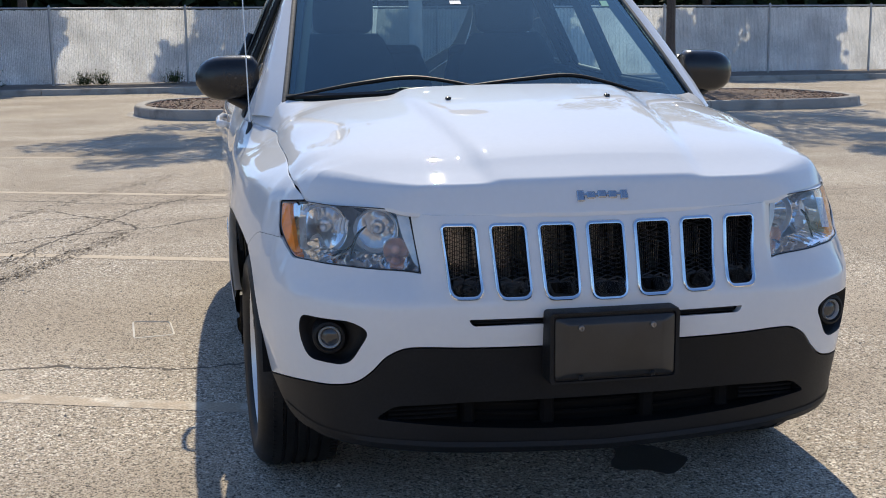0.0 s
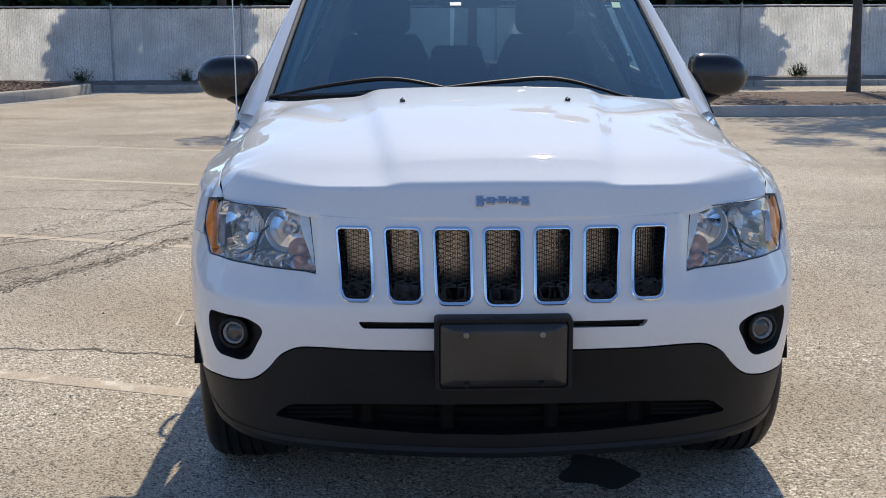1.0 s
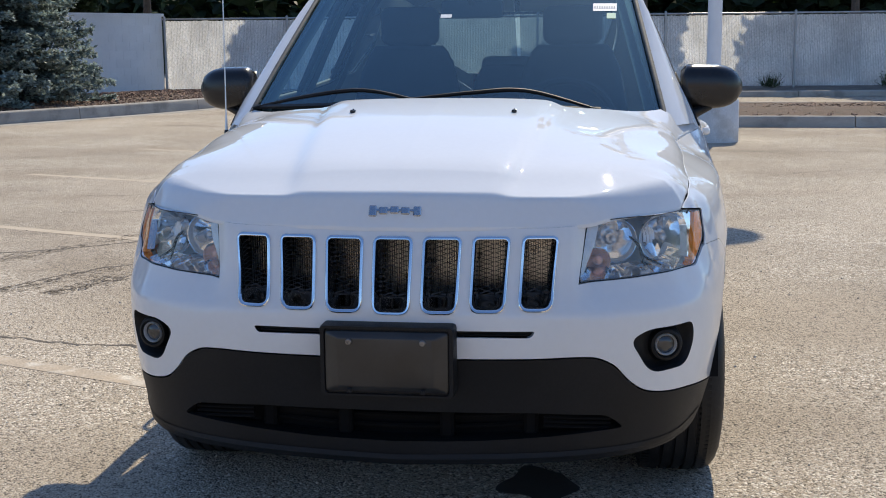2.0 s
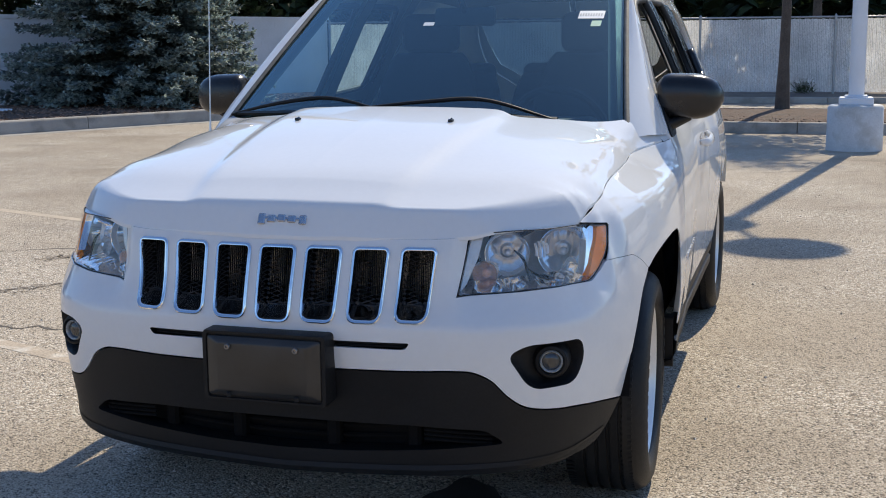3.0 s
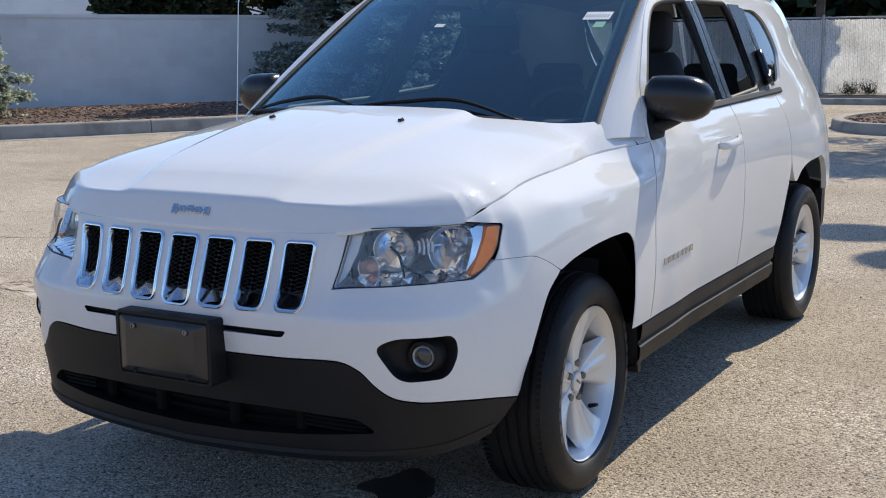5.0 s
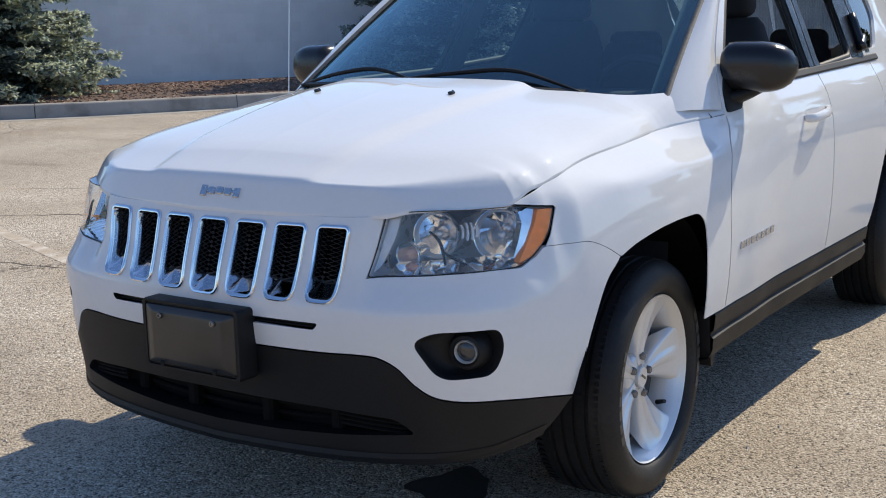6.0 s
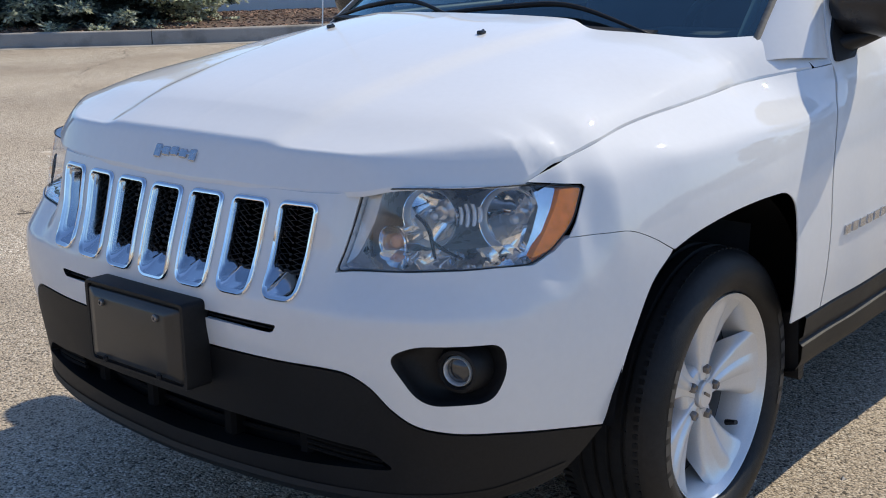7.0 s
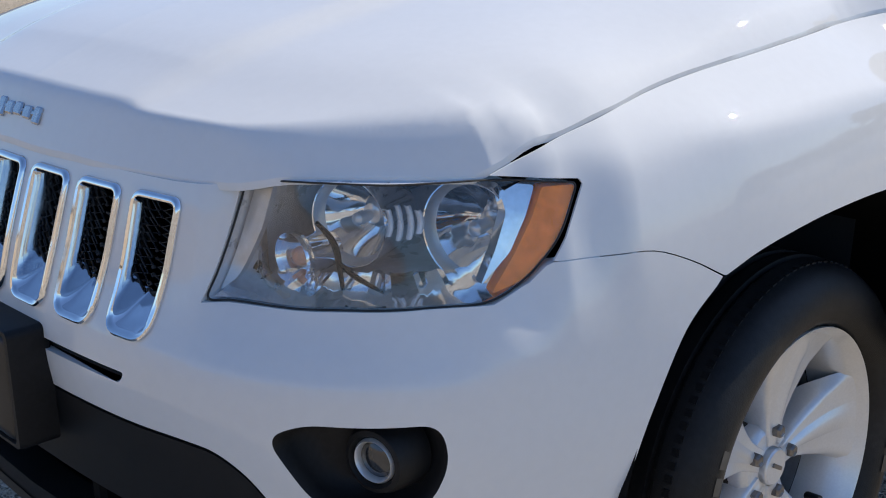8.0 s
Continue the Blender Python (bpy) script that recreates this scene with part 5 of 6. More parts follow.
def asphalt():
    """Sun-bleached asphalt: pale and dark stones, worn patches, stains."""
    m = bpy.data.materials.new("old_asphalt")
    m.use_nodes = True
    n, l = m.node_tree.nodes, m.node_tree.links
    b = n["Principled BSDF"]
    co = n.new("ShaderNodeTexCoord").outputs["Object"]

    def noise_(s, d=4.0, rough=.55):
        x = n.new("ShaderNodeTexNoise")
        x.inputs["Scale"].default_value, x.inputs["Detail"].default_value, x.inputs["Roughness"].default_value = s, d, rough
        l.new(co, x.inputs["Vector"])
        return x.outputs["Fac"]

    def rng(v, a, z, lo=0.0, hi=1.0):
        r = n.new("ShaderNodeMapRange")
        for k, q in (("From Min", a), ("From Max", z), ("To Min", lo), ("To Max", hi)):
            r.inputs[k].default_value = q
        l.new(v, r.inputs["Value"])
        return r.outputs["Result"]

    def mix(a, c, f):
        x = n.new("ShaderNodeMix")
        x.data_type = "RGBA"
        for k, v in (("A", a), ("B", c)):
            if isinstance(v, tuple):
                x.inputs[k].default_value = (*v, 1)
            else:
                l.new(v, x.inputs[k])
        if isinstance(f, float):
            x.inputs["Factor"].default_value = f
        else:
            l.new(f, x.inputs["Factor"])
        return x.outputs["Result"]

    def stones(scale):
        v = n.new("ShaderNodeTexVoronoi")
        v.inputs["Scale"].default_value = scale
        l.new(co, v.inputs["Vector"])
        return v

    v1, v2 = stones(120.0), stones(260.0)
    sep = n.new("ShaderNodeSeparateColor")
    l.new(v1.outputs["Color"], sep.inputs[0])
    sep2 = n.new("ShaderNodeSeparateColor")
    l.new(v2.outputs["Color"], sep2.inputs[0])
    col = mix((.338, .279, .208), (.498, .418, .320), rng(noise_(.45, 6), .35, .68))
    col = mix(col, (.58, .49, .376), rng(noise_(.16, 5), .50, .72))
    worn = rng(noise_(.7, 5), .40, .62)
    pale = n.new("ShaderNodeMath")
    pale.operation = "MULTIPLY"
    l.new(rng(sep.outputs[0], .70, .80), pale.inputs[0])
    l.new(worn, pale.inputs[1])
    col = mix(col, (.90, .83, .71), pale.outputs[0])
    col = mix(col, (.045, .04, .035), rng(sep.outputs[1], .80, .88, 0, .8))
    col = mix(col, (.60, .52, .415), rng(sep2.outputs[0], .66, .8, 0, .75))
    col = mix(col, (.045, .04, .035), rng(sep2.outputs[1], .74, .86, 0, .75))
    dark_streak = n.new("ShaderNodeMapping")
    dark_streak.inputs["Scale"].default_value = (.5, 1.6, 1)
    dark_streak.inputs["Rotation"].default_value = (0, 0, radians(-24))
    l.new(co, dark_streak.inputs["Vector"])
    st = n.new("ShaderNodeTexNoise")
    st.inputs["Scale"].default_value, st.inputs["Detail"].default_value = .8, 7
    l.new(dark_streak.outputs[0], st.inputs["Vector"])
    col = mix(col, (.08, .07, .06), rng(st.outputs["Fac"], .60, .80, 0, .55))
    col = mix(col, (.32, .22, .10), rng(noise_(1.3, 4), .70, .80, 0, .45))
    l.new(col, b.inputs["Base Color"])
    b.inputs["Roughness"].default_value = .9
    b.inputs["Specular IOR Level"].default_value = .15
    bp = n.new("ShaderNodeBump")
    bp.inputs["Strength"].default_value, bp.inputs["Distance"].default_value = .9, .004
    l.new(rng(v1.outputs["Distance"], 0, .8, 1, 0), bp.inputs["Height"])
    l.new(bp.outputs["Normal"], b.inputs["Normal"])
    return m


ASPHALT = asphalt()
CONCRETE = material("kerb_concrete", (.36, .33, .29), .9, var=.12, scale=2.0, grain=.15, grain_scale=90, bump=.002, bump_scale=120, patch=(.25, .23, .20), patch_scale=3, random_tint=.08)
MULCH = material("wood_chip_mulch", (.11, .072, .05), .95, var=.35, scale=4, grain=.4, grain_scale=60, bump=.02, bump_scale=40)
CHIP = material("wood_chip", (.24, .15, .105), .9, var=.2, scale=4, random_tint=-.6)
CRACK = material("crack_dirt", (.11, .093, .075), .95, var=.3, scale=8)
WORN_PAINT = material("worn_line_paint", (.60, .545, .455), .85, var=.1, scale=6, grain=.25, grain_scale=110, patch=(.44, .36, .265), patch_scale=9, patch_at=(.34, .52))
FADED_PAINT = material("faded_line_paint", (.60, .54, .45), .85, var=.1, scale=6, grain=.25, grain_scale=110, patch=(.48, .395, .29), patch_scale=7, patch_at=(.14, .34))
WALL_PAINT = material("white_block_paint", (.84, .85, .86), .8, var=.05, scale=.7, grain=.05, grain_scale=60, bump=.002, bump_scale=90, patch=(.79, .80, .81), patch_scale=1.2, random_tint=-.03)
GALV = material("galvanised_steel", (.42, .43, .44), .5, .6, var=.15, scale=8)
SLAT = leafy("white_fence_slat", (.80, .79, .77), .45, .035)
BARK = material("tree_bark", (.105, .085, .07), .95, var=.25, scale=6, grain=.3, grain_scale=60, bump=.012, bump_scale=35)
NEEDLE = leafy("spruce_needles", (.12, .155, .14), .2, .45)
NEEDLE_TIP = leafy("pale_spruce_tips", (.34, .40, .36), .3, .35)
# brighter copy of the tips: sunlight is put into the needle colour
SUN_TINTED_TIP = leafy("sunlit_spruce_tips", (.52, .56, .42), .45, .3)
LEAF = leafy("green_leaf", (.055, .085, .025), .4, .5)
LEAF_DARK = leafy("dark_leaf", (.030, .050, .018), .35, .5)
LEAF_GOLD = leafy("yellowing_leaf", (.20, .16, .035), .4, .45)
POLE_PAINT = material("white_pole_paint", (.74, .75, .78), .5, var=.04, scale=3, grain=.03)
BASE_PAINT = material("painted_concrete_base", (.62, .62, .62), .8, var=.08, scale=3, grain=.1, grain_scale=70, patch=(.50, .49, .47), patch_scale=4)
DIRT = material("fence_dirt", (.16, .135, .11), .95, var=.3, scale=3, grain=.3, grain_scale=40)

tagged(link_mesh("ground", [(-500, -500, 0), (500, -500, 0), (500, 700, 0), (-500, 700, 0)], [(0, 1, 2, 3)], ASPHALT, None, "", False),
       "sun-bleached cracked asphalt parking lot", "ground", "", "structure")
rnd = random.Random(5)


def ribbon(name, pts, width, mat, label, z=.0015, jitter=0.0, category="crack", kind="structure"):
    """A thin flat strip along a line on the ground."""
    line = spline(pts, 10) if len(pts) > 2 else np.linspace(pts[0], pts[1], 30)
    r = random.Random(len(pts) * 7 + int(abs(pts[0][0]) * 100))
    if jitter:
        fine = np.concatenate([np.linspace(a, b, 4)[:-1] for a, b in zip(line, line[1:])])
        walk_off = np.cumsum([[r.gauss(0, .012), r.gauss(0, .012)] for _ in fine], axis=0)
        line = fine + walk_off - np.linspace(0, 1, len(fine))[:, None] * walk_off[-1]
    verts = []
    for i, p in enumerate(line):
        a, b = line[max(0, i - 1)], line[min(len(line) - 1, i + 1)]
        d = np.array(b) - np.array(a)
        d /= np.linalg.norm(d)
        w = width * (.5 + (r.random() - .3) * jitter) * (1 if not jitter else min(1, i / 4, (len(line) - 1 - i) / 4) + .12)
        o = (r.random() - .5) * width * jitter * 1.2
        verts += [(p[0] - d[1] * (w + o), p[1] + d[0] * (w + o), z), (p[0] + d[1] * (w - o), p[1] - d[0] * (w - o), z)]
    return simple(name, verts, [(2 * i, 2 * i + 1, 2 * i + 3, 2 * i + 2) for i in range(len(line) - 1)], mat, label, category, kind)


# worn stall lines and cracks
for k in range(4):
    y0 = .22 + 2.92 * k
    ribbon("stall_line", [(-5.4, y0 + .365 * 5.4), (-.2, y0 + .073)], .10, WORN_PAINT if k == 0 else FADED_PAINT, "faint worn white parking stall line", category="line")
for pts in ([(-4.2, 6.4), (-3.1, 6.55), (-2.2, 6.35), (-1.7, 6.05), (-1.0, 6.2), (-.3, 6.5)], [(-5.6, 2.2), (-4.0, 3.0), (-2.9, 3.7), (-2.1, 4.4), (-1.5, 4.7), (-.7, 5.3), (.2, 5.5)],
            [(-2.4, 5.9), (-1.9, 5.55), (-1.5, 5.1), (-1.45, 4.7)], [(-4.0, 1.25), (-2.8, 1.35), (-1.9, 1.32), (-1.2, 1.22), (-.5, 1.2)],
            [(-4.1, 10.8), (-3.2, 11.4), (-2.3, 12.2), (-1.6, 13.3)], [(-9.5, 7.2), (-7.8, 7.9), (-6.4, 8.1), (-5.2, 8.6)], [(.5, 9.2), (1.6, 9.6), (3.0, 9.4), (4.4, 10.1)],
            [(-10.2, 9.2), (-9.0, 9.0), (-8.1, 9.4), (-6.6, 9.1)], [(2.0, 8.2), (3.2, 8.9), (4.0, 8.8)], [(-6.5, 3.4), (-5.2, 3.9), (-4.2, 3.8)]):
    ribbon("crack", pts, .010, CRACK, "thin dark meandering crack in asphalt", jitter=.9)
for x, y, r0 in ((.33, -.25, .085),):
    ring = [(x + r0 * (1 + .25 * math.sin(3 * a + x * 9)) * math.cos(a) * 1.3, y + r0 * (1 + .2 * math.sin(4 * a)) * math.sin(a) * 1.6, .003) for a in np.linspace(0, math.tau, 29)[:-1]]
    simple("oil_stain", ring, [tuple(range(28))], material("oil_stain", (.05, .045, .04), .6, var=.3, scale=9), "dark oil stain on asphalt", "stain")


def ravelled(lines, count, spread, seed):
    """Bands where the surface has broken up: many small dark pits strung along lines."""
    r = random.Random(seed)
    verts, faces = [], []
    paths = [spline(pts, 20) for pts in lines]
    for _ in range(count):
        p = paths[r.randrange(len(paths))]
        i = r.randrange(len(p) - 1)
        thick = .35 + .65 * abs(noise.noise((i * .13, seed, len(p))))
        d = p[i + 1] - p[i]
        d = d / np.linalg.norm(d)
        q = p[i] + (p[i + 1] - p[i]) * r.random() + np.array((-d[1], d[0])) * r.gauss(0, spread * thick)
        a = math.atan2(d[1], d[0]) + r.gauss(0, .35)
        L, w = r.uniform(.006, .034), r.uniform(.003, .0065)
        k = len(verts)
        for u, v in ((-1, 0), (-.3, r.uniform(.5, 1)), (.5, r.uniform(.4, 1)), (1, 0), (.2, -r.uniform(.4, 1)), (-.5, -r.uniform(.4, 1))):
            verts.append((q[0] + math.cos(a) * u * L - math.sin(a) * v * w, q[1] + math.sin(a) * u * L + math.cos(a) * v * w, .0025))
        faces.append(tuple(range(k, k + 6)))
    return simple("ravelled_asphalt", verts, faces, material("ravelled_dirt", (.17, .14, .108), .95, var=.3, scale=8, random_tint=-.4), "rough dark bands of broken-up asphalt", "wear", "stuff")


ravelled([[(-3.7, .95), (-3.1, 1.9), (-2.6, 2.62), (-2.1, 3.75), (-1.64, 5.34), (-.85, 6.77)], [(-2.45, 2.3), (-2.0, 3.3), (-1.5, 4.6)], [(-3.4, 3.0), (-3.0, 3.7), (-2.45, 5.2), (-1.9, 6.6), (-1.2, 8.0)]], 2600, .13, 17)
for pts in ([(-3.4, 1.6), (-2.72, 2.45), (-2.42, 3.0), (-2.2, 3.5), (-1.95, 4.3)], [(-2.3, 3.35), (-1.85, 4.75), (-1.5, 5.6), (-.95, 6.5)], [(-3.9, 5.3), (-3.2, 5.45), (-2.4, 5.2), (-1.6, 5.4)], [(-12.6, 7.9), (-11.3, 6.9), (-10.6, 5.9), (-9.9, 5.4)]):
    ribbon("crack", pts, .009, CRACK, "dark ragged crack in worn asphalt", jitter=1.1)
bm = bmesh.new()
tube(bm, [(-1.235 + a, 1.82 + b, -.0022) for a, b in rounded([(-.07, -.16), (.10, -.13), (.075, .12), (-.09, .16)], .02, 4)], .006, closed=True, seg=4)
tagged(part("chalk_ring", bm, material("chalk_paint", (.62, .57, .49), .9, var=.15, scale=20), None), "faint white painted square on asphalt", "mark", "", "structure")
verts, faces = [], []
for _ in range(900):
    x, y, r0 = rnd.uniform(-5, 5), rnd.uniform(-2.2, 9), rnd.uniform(.003, .009)
    k = len(verts)
    a0 = rnd.random() * 6
    verts += [(x + r0 * math.cos(a0 + q * 2.1), y + r0 * math.sin(a0 + q * 2.1), 0) for q in range(3)] + [(x, y, r0)]
    faces += [(k, k + 1, k + 3), (k + 1, k + 2, k + 3), (k + 2, k, k + 3)]
simple("pebbles", verts, faces, material("pebble", (.4, .36, .31), .9, random_tint=-.6), "loose pale pebbles on asphalt", "gravel", "stuff")


# ---- kerbs and planted beds ----
def kerb(name, line, label, height=.16, width=.16, piece=3.0, gutter=.14):
    """A concrete kerb along a line, its outer side to the right of the way, in cast lengths."""
    pts = spline(line, 16)
    s = np.concatenate([[0], np.cumsum(np.linalg.norm(np.diff(pts, axis=0), axis=1))])
    top = tagged(new(name), label, "kerb", "", "structure")
    n = max(1, round(s[-1] / piece))
    for k in range(n):
        a, b = s[-1] * k / n + .006, s[-1] * (k + 1) / n - .006
        rings = []
        for q in np.linspace(a, b, 14):
            p = np.array([np.interp(q, s, pts[:, i]) for i in (0, 1)])
            e = np.array([np.interp(min(q + .05, s[-1]), s, pts[:, i]) for i in (0, 1)]) - np.array([np.interp(max(q - .05, 0), s, pts[:, i]) for i in (0, 1)])
            e /= np.linalg.norm(e)
            o = np.array((e[1], -e[0]))
            rings.append([(*(p + o * u), z) for u, z in ((.03, -.05), (.012, height - .03), (-.004, height - .008), (-.02, height), (-width + .01, height), (-width, height - .01), (-width, -.05))])
        bm = bmesh.new()
        loft(bm, rings, True, True, True)
        part("kerb_stone", bm, CONCRETE, top, sharp=40)
    # gutter strip
    rings = []
    for q in np.linspace(0, s[-1], 90):
        p = np.array([np.interp(q, s, pts[:, i]) for i in (0, 1)])
        e = np.array([np.interp(min(q + .05, s[-1]), s, pts[:, i]) for i in (0, 1)]) - np.array([np.interp(max(q - .05, 0), s, pts[:, i]) for i in (0, 1)])
        e /= np.linalg.norm(e)
        o = np.array((e[1], -e[0]))
        rings.append([(*(p + o * .02), .004), (*(p + o * gutter), .004)])
    bm = bmesh.new()
    loft(bm, rings, closed=False)
    part("gutter", bm, CONCRETE, top, "pale concrete gutter", sharp=0)
    return top


def chips(name, place, count, size, label, seed):
    """Loose wood chips scattered over a bed; place(u, v) gives a point on it."""
    r = random.Random(seed)
    verts, faces = [], []
    for _ in range(count):
        x, y, z = place(r.random(), r.random())
        a, t1 = r.random() * math.tau, r.uniform(-.5, .5)
        L, w, h = size * r.uniform(.5, 1.5), size * r.uniform(.15, .4), size * r.uniform(.08, .25)
        m = Matrix.Translation((x, y, z + h * .5)) @ Euler((t1, r.uniform(-.4, .4), a)).to_matrix().to_4x4()
        k = len(verts)
        verts += [tuple(m @ Vector((sx * L / 2, sy * w / 2, sz * h / 2))) for sx in (-1, 1) for sy in (-1, 1) for sz in (-1, 1)]
        faces += [(k, k + 1, k + 3, k + 2), (k + 4, k + 6, k + 7, k + 5), (k, k + 4, k + 5, k + 1), (k + 2, k + 3, k + 7, k + 6), (k + 1, k + 5, k + 7, k + 3)]
    return simple(name, verts, faces, CHIP, label, "mulch", "stuff")


BED_LINE = [(-24, -6), (-19, 1.5), (-16.2, 5.0), (-14.3, 7.1), (-12.5, 9.2), (-11.1, 11.8), (-9.5, 15.3), (-8.2, 18.0), (-7.3, 20.6), (-7.1, 22.6)]
kerb("bed_kerb", BED_LINE, "pale concrete kerb round the planting bed", .21, gutter=.40)
FENCE = ((-10.4, 25.35), (34.0, 28.2))
WALL_A, WALL_B = np.array((-10.4, 25.35)), np.array((-33.0, -13.5))
bl = spline(BED_LINE, 8)
verts, faces = [], []
wd = (WALL_B - WALL_A) / np.linalg.norm(WALL_B - WALL_A)
for i, p in enumerate(bl):
    q = WALL_B + (WALL_A - WALL_B) * min(1, max(0, i / (len(bl) - 1)))
    for k in range(6):
        u = k / 5
        r0 = np.array(p) + (q - np.array(p)) * u
        verts.append((r0[0] - .08 * (1 - u), r0[1] + .05 * (1 - u), .15 + .07 * math.sin(math.pi * u) + .02 * noise.noise((r0[0] * .9, r0[1] * .9, 0))))
for i in range(len(bl) - 1):
    for k in range(5):
        a = i * 6 + k
        faces.append((a, a + 6, a + 7, a + 1))
simple("planting_bed", verts, faces, MULCH, "dark mulch planting bed beside the wall", "bed", smooth=True)


def bed_place(u, v):
    i = 10 + u * (len(bl) - 12)
    k = int(i)
    p = bl[k] + (bl[min(k + 1, len(bl) - 1)] - bl[k]) * (i - k)
    q = WALL_B + (WALL_A - WALL_B) * (i / (len(bl) - 1))
    w = .03 + .94 * v
    r0 = p + (q - p) * w
    return r0[0], r0[1], .15 + .07 * math.sin(math.pi * w)


chips("mulch_chips", bed_place, 15000, .065, "brown wood chips over the planting bed", 3)

# island with two young trees
ISLE = [(4.0, 18.9), (-.6, 18.9), (-1.6, 18.5), (-2.0, 17.5), (-1.95, 16.2), (-1.35, 15.2), (0, 14.95), (2, 14.85), (4.5, 14.75), (7.5, 14.75), (9.2, 14.85), (10.0, 15.5), (10.25, 16.8), (9.9, 18.2), (8.6, 18.85), (4.4, 18.9)]
kerb("island_kerb", ISLE, "concrete kerb round the planted island", .16)
ring = spline(ISLE, 6)
cen = np.array((4.2, 16.9))
verts, faces = [], []
for f, z in ((.985, .13), (.9, .15), (.6, .19), (.3, .21)):
    verts += [(*(cen + (p - cen) * f), z) for p in ring]
n = len(ring)
for k in range(3):
    faces += [(k * n + i, k * n + (i + 1) % n, (k + 1) * n + (i + 1) % n, (k + 1) * n + i) for i in range(n)]
faces.append(tuple(range(3 * n, 4 * n)))
simple("island_bed", verts, faces, MULCH, "mulched island bed in the parking lot", "bed", smooth=True)


def isle_place(u, v):
    p = ring[int(u * (n - 1))]
    f = math.sqrt(v) * .96
    q = cen + (p - cen) * f
    return q[0], q[1], .135 + .075 * (1 - f)


chips("island_chips", isle_place, 8000, .065, "pale wood chips over the island bed", 8)

# ---- wall and fence ----
top_z = 1.93
nrm = np.array((-wd[1], wd[0]))
if nrm[0] < 0:
    nrm = -nrm


def wall_box(a, b, off0, off1, z0, z1):
    p = [a + nrm * off0, b + nrm * off0, b + nrm * off1, a + nrm * off1]
    return [(*q, z0) for q in p] + [(*q, z1) for q in p]


BOXF = [(0, 1, 2, 3), (4, 7, 6, 5), (0, 4, 5, 1), (1, 5, 6, 2), (2, 6, 7, 3), (3, 7, 4, 0)]
wall = simple("wall_west", wall_box(WALL_A, WALL_B, -.2, 0, 0, top_z), BOXF, WALL_PAINT, "white-painted concrete block wall", "wall")
bm = bmesh.new()
for v in [wall_box(WALL_A - wd * .05, WALL_B, -.225, .03, top_z, top_z + .07)]:
    vs = [bm.verts.new(p) for p in v]
    for f in BOXF:
        bm.faces.new([vs[i] for i in f])
part("coping", bm, WALL_PAINT, wall, "flat white coping")
length = float(np.linalg.norm(WALL_B - WALL_A))
verts, faces = [], []
for row in range(9):
    x = -.2 * (row % 2)
    while x < length - .05:
        a, b = WALL_A + wd * max(0, x + .004), WALL_A + wd * min(length, x + .396)
        k = len(verts)
        o = .004 + rnd.random() * .0015
        verts += wall_box(a, b, -.01, o, row * .2 + .121, row * .2 + .316)
        faces += [tuple(k + i for i in f) for f in BOXF]
        x += .4
blocks = link_mesh("block", verts, faces, WALL_PAINT, wall, "painted concrete blocks with shallow joints", False)
tagged(blocks, kind="stuff")

fa, fb = np.array(FENCE[0]), np.array(FENCE[1])
fd_ = (fb - fa) / np.linalg.norm(fb - fa)
flen = float(np.linalg.norm(fb - fa))
Z0, FH = .12, 1.74
fence = tagged(new("slatted_fence"), "chain-link fence filled with white privacy slats", "fence")
verts, faces = [], []
x = .06
r = random.Random(4)
while x < flen:
    p = fa + fd_ * x
    k = len(verts)
    w, bow = .0181, r.uniform(-.001, .001)
    o = np.array((fd_[1], -fd_[0]))
    zt = Z0 + FH - .04 + r.uniform(-.012, .006)
    zb = Z0 + .03 + r.uniform(0, .015)
    for z in (zb, zt):
        for u, d in ((-w, 0), (-w * .3, .006), (w * .3, .006), (w, 0)):
            q = p + fd_ * (u + bow) + o * d
            verts.append((*q, z))
    faces += [(k + i, k + i + 1, k + i + 5, k + i + 4) for i in range(3)]
    x += .0385
tagged(link_mesh("slat", verts, faces, SLAT, fence, "white vertical plastic slats", False), kind="stuff")
k = 0
x = .08
while x < flen:
    bm = bmesh.new()
    p = fa + fd_ * x
    o = np.array((fd_[1], -fd_[0])) * .05
    rod(bm, (*(p + o), -.05), (*(p + o), Z0 + FH + .03), .030, None, 10)
    rod(bm, (*(p + o), Z0 + FH + .03), (*(p + o), Z0 + FH + .07), .034, .012, 10)
    part("post", bm, GALV, fence, "galvanised steel post")
    x += 3.02
bm = bmesh.new()
rod(bm, (*fa, Z0 + FH), (*fb, Z0 + FH), .021, None, 10)
part("top_rail", bm, GALV, fence, "galvanised top rail")
bm = bmesh.new()
for q in range(int(flen / .12)):
    p = fa + fd_ * (q * .12)
    o = np.array((fd_[1], -fd_[0])) * .012
    for sgn in (1, -1):
        d = fd_ * .06 * sgn
        pts = []
        for z in np.linspace(Z0 + .02, Z0 + FH, 15):
            pts.append((p + o + d * (1 if len(pts) % 2 else -1), z))
        for (a, z1), (b, z2) in zip(pts, pts[1:]):
            vs = [bm.verts.new((*(a - fd_ * .0014), z1)), bm.verts.new((*(a + fd_ * .0014), z1)), bm.verts.new((*(b + fd_ * .0014), z2)), bm.verts.new((*(b - fd_ * .0014), z2))]
            bm.faces.new(vs)
tagged(part("wire_netting", bm, GALV, fence, "diamond wire netting", smooth=False), kind="stuff")
o2 = np.array((fd_[1], -fd_[0]))
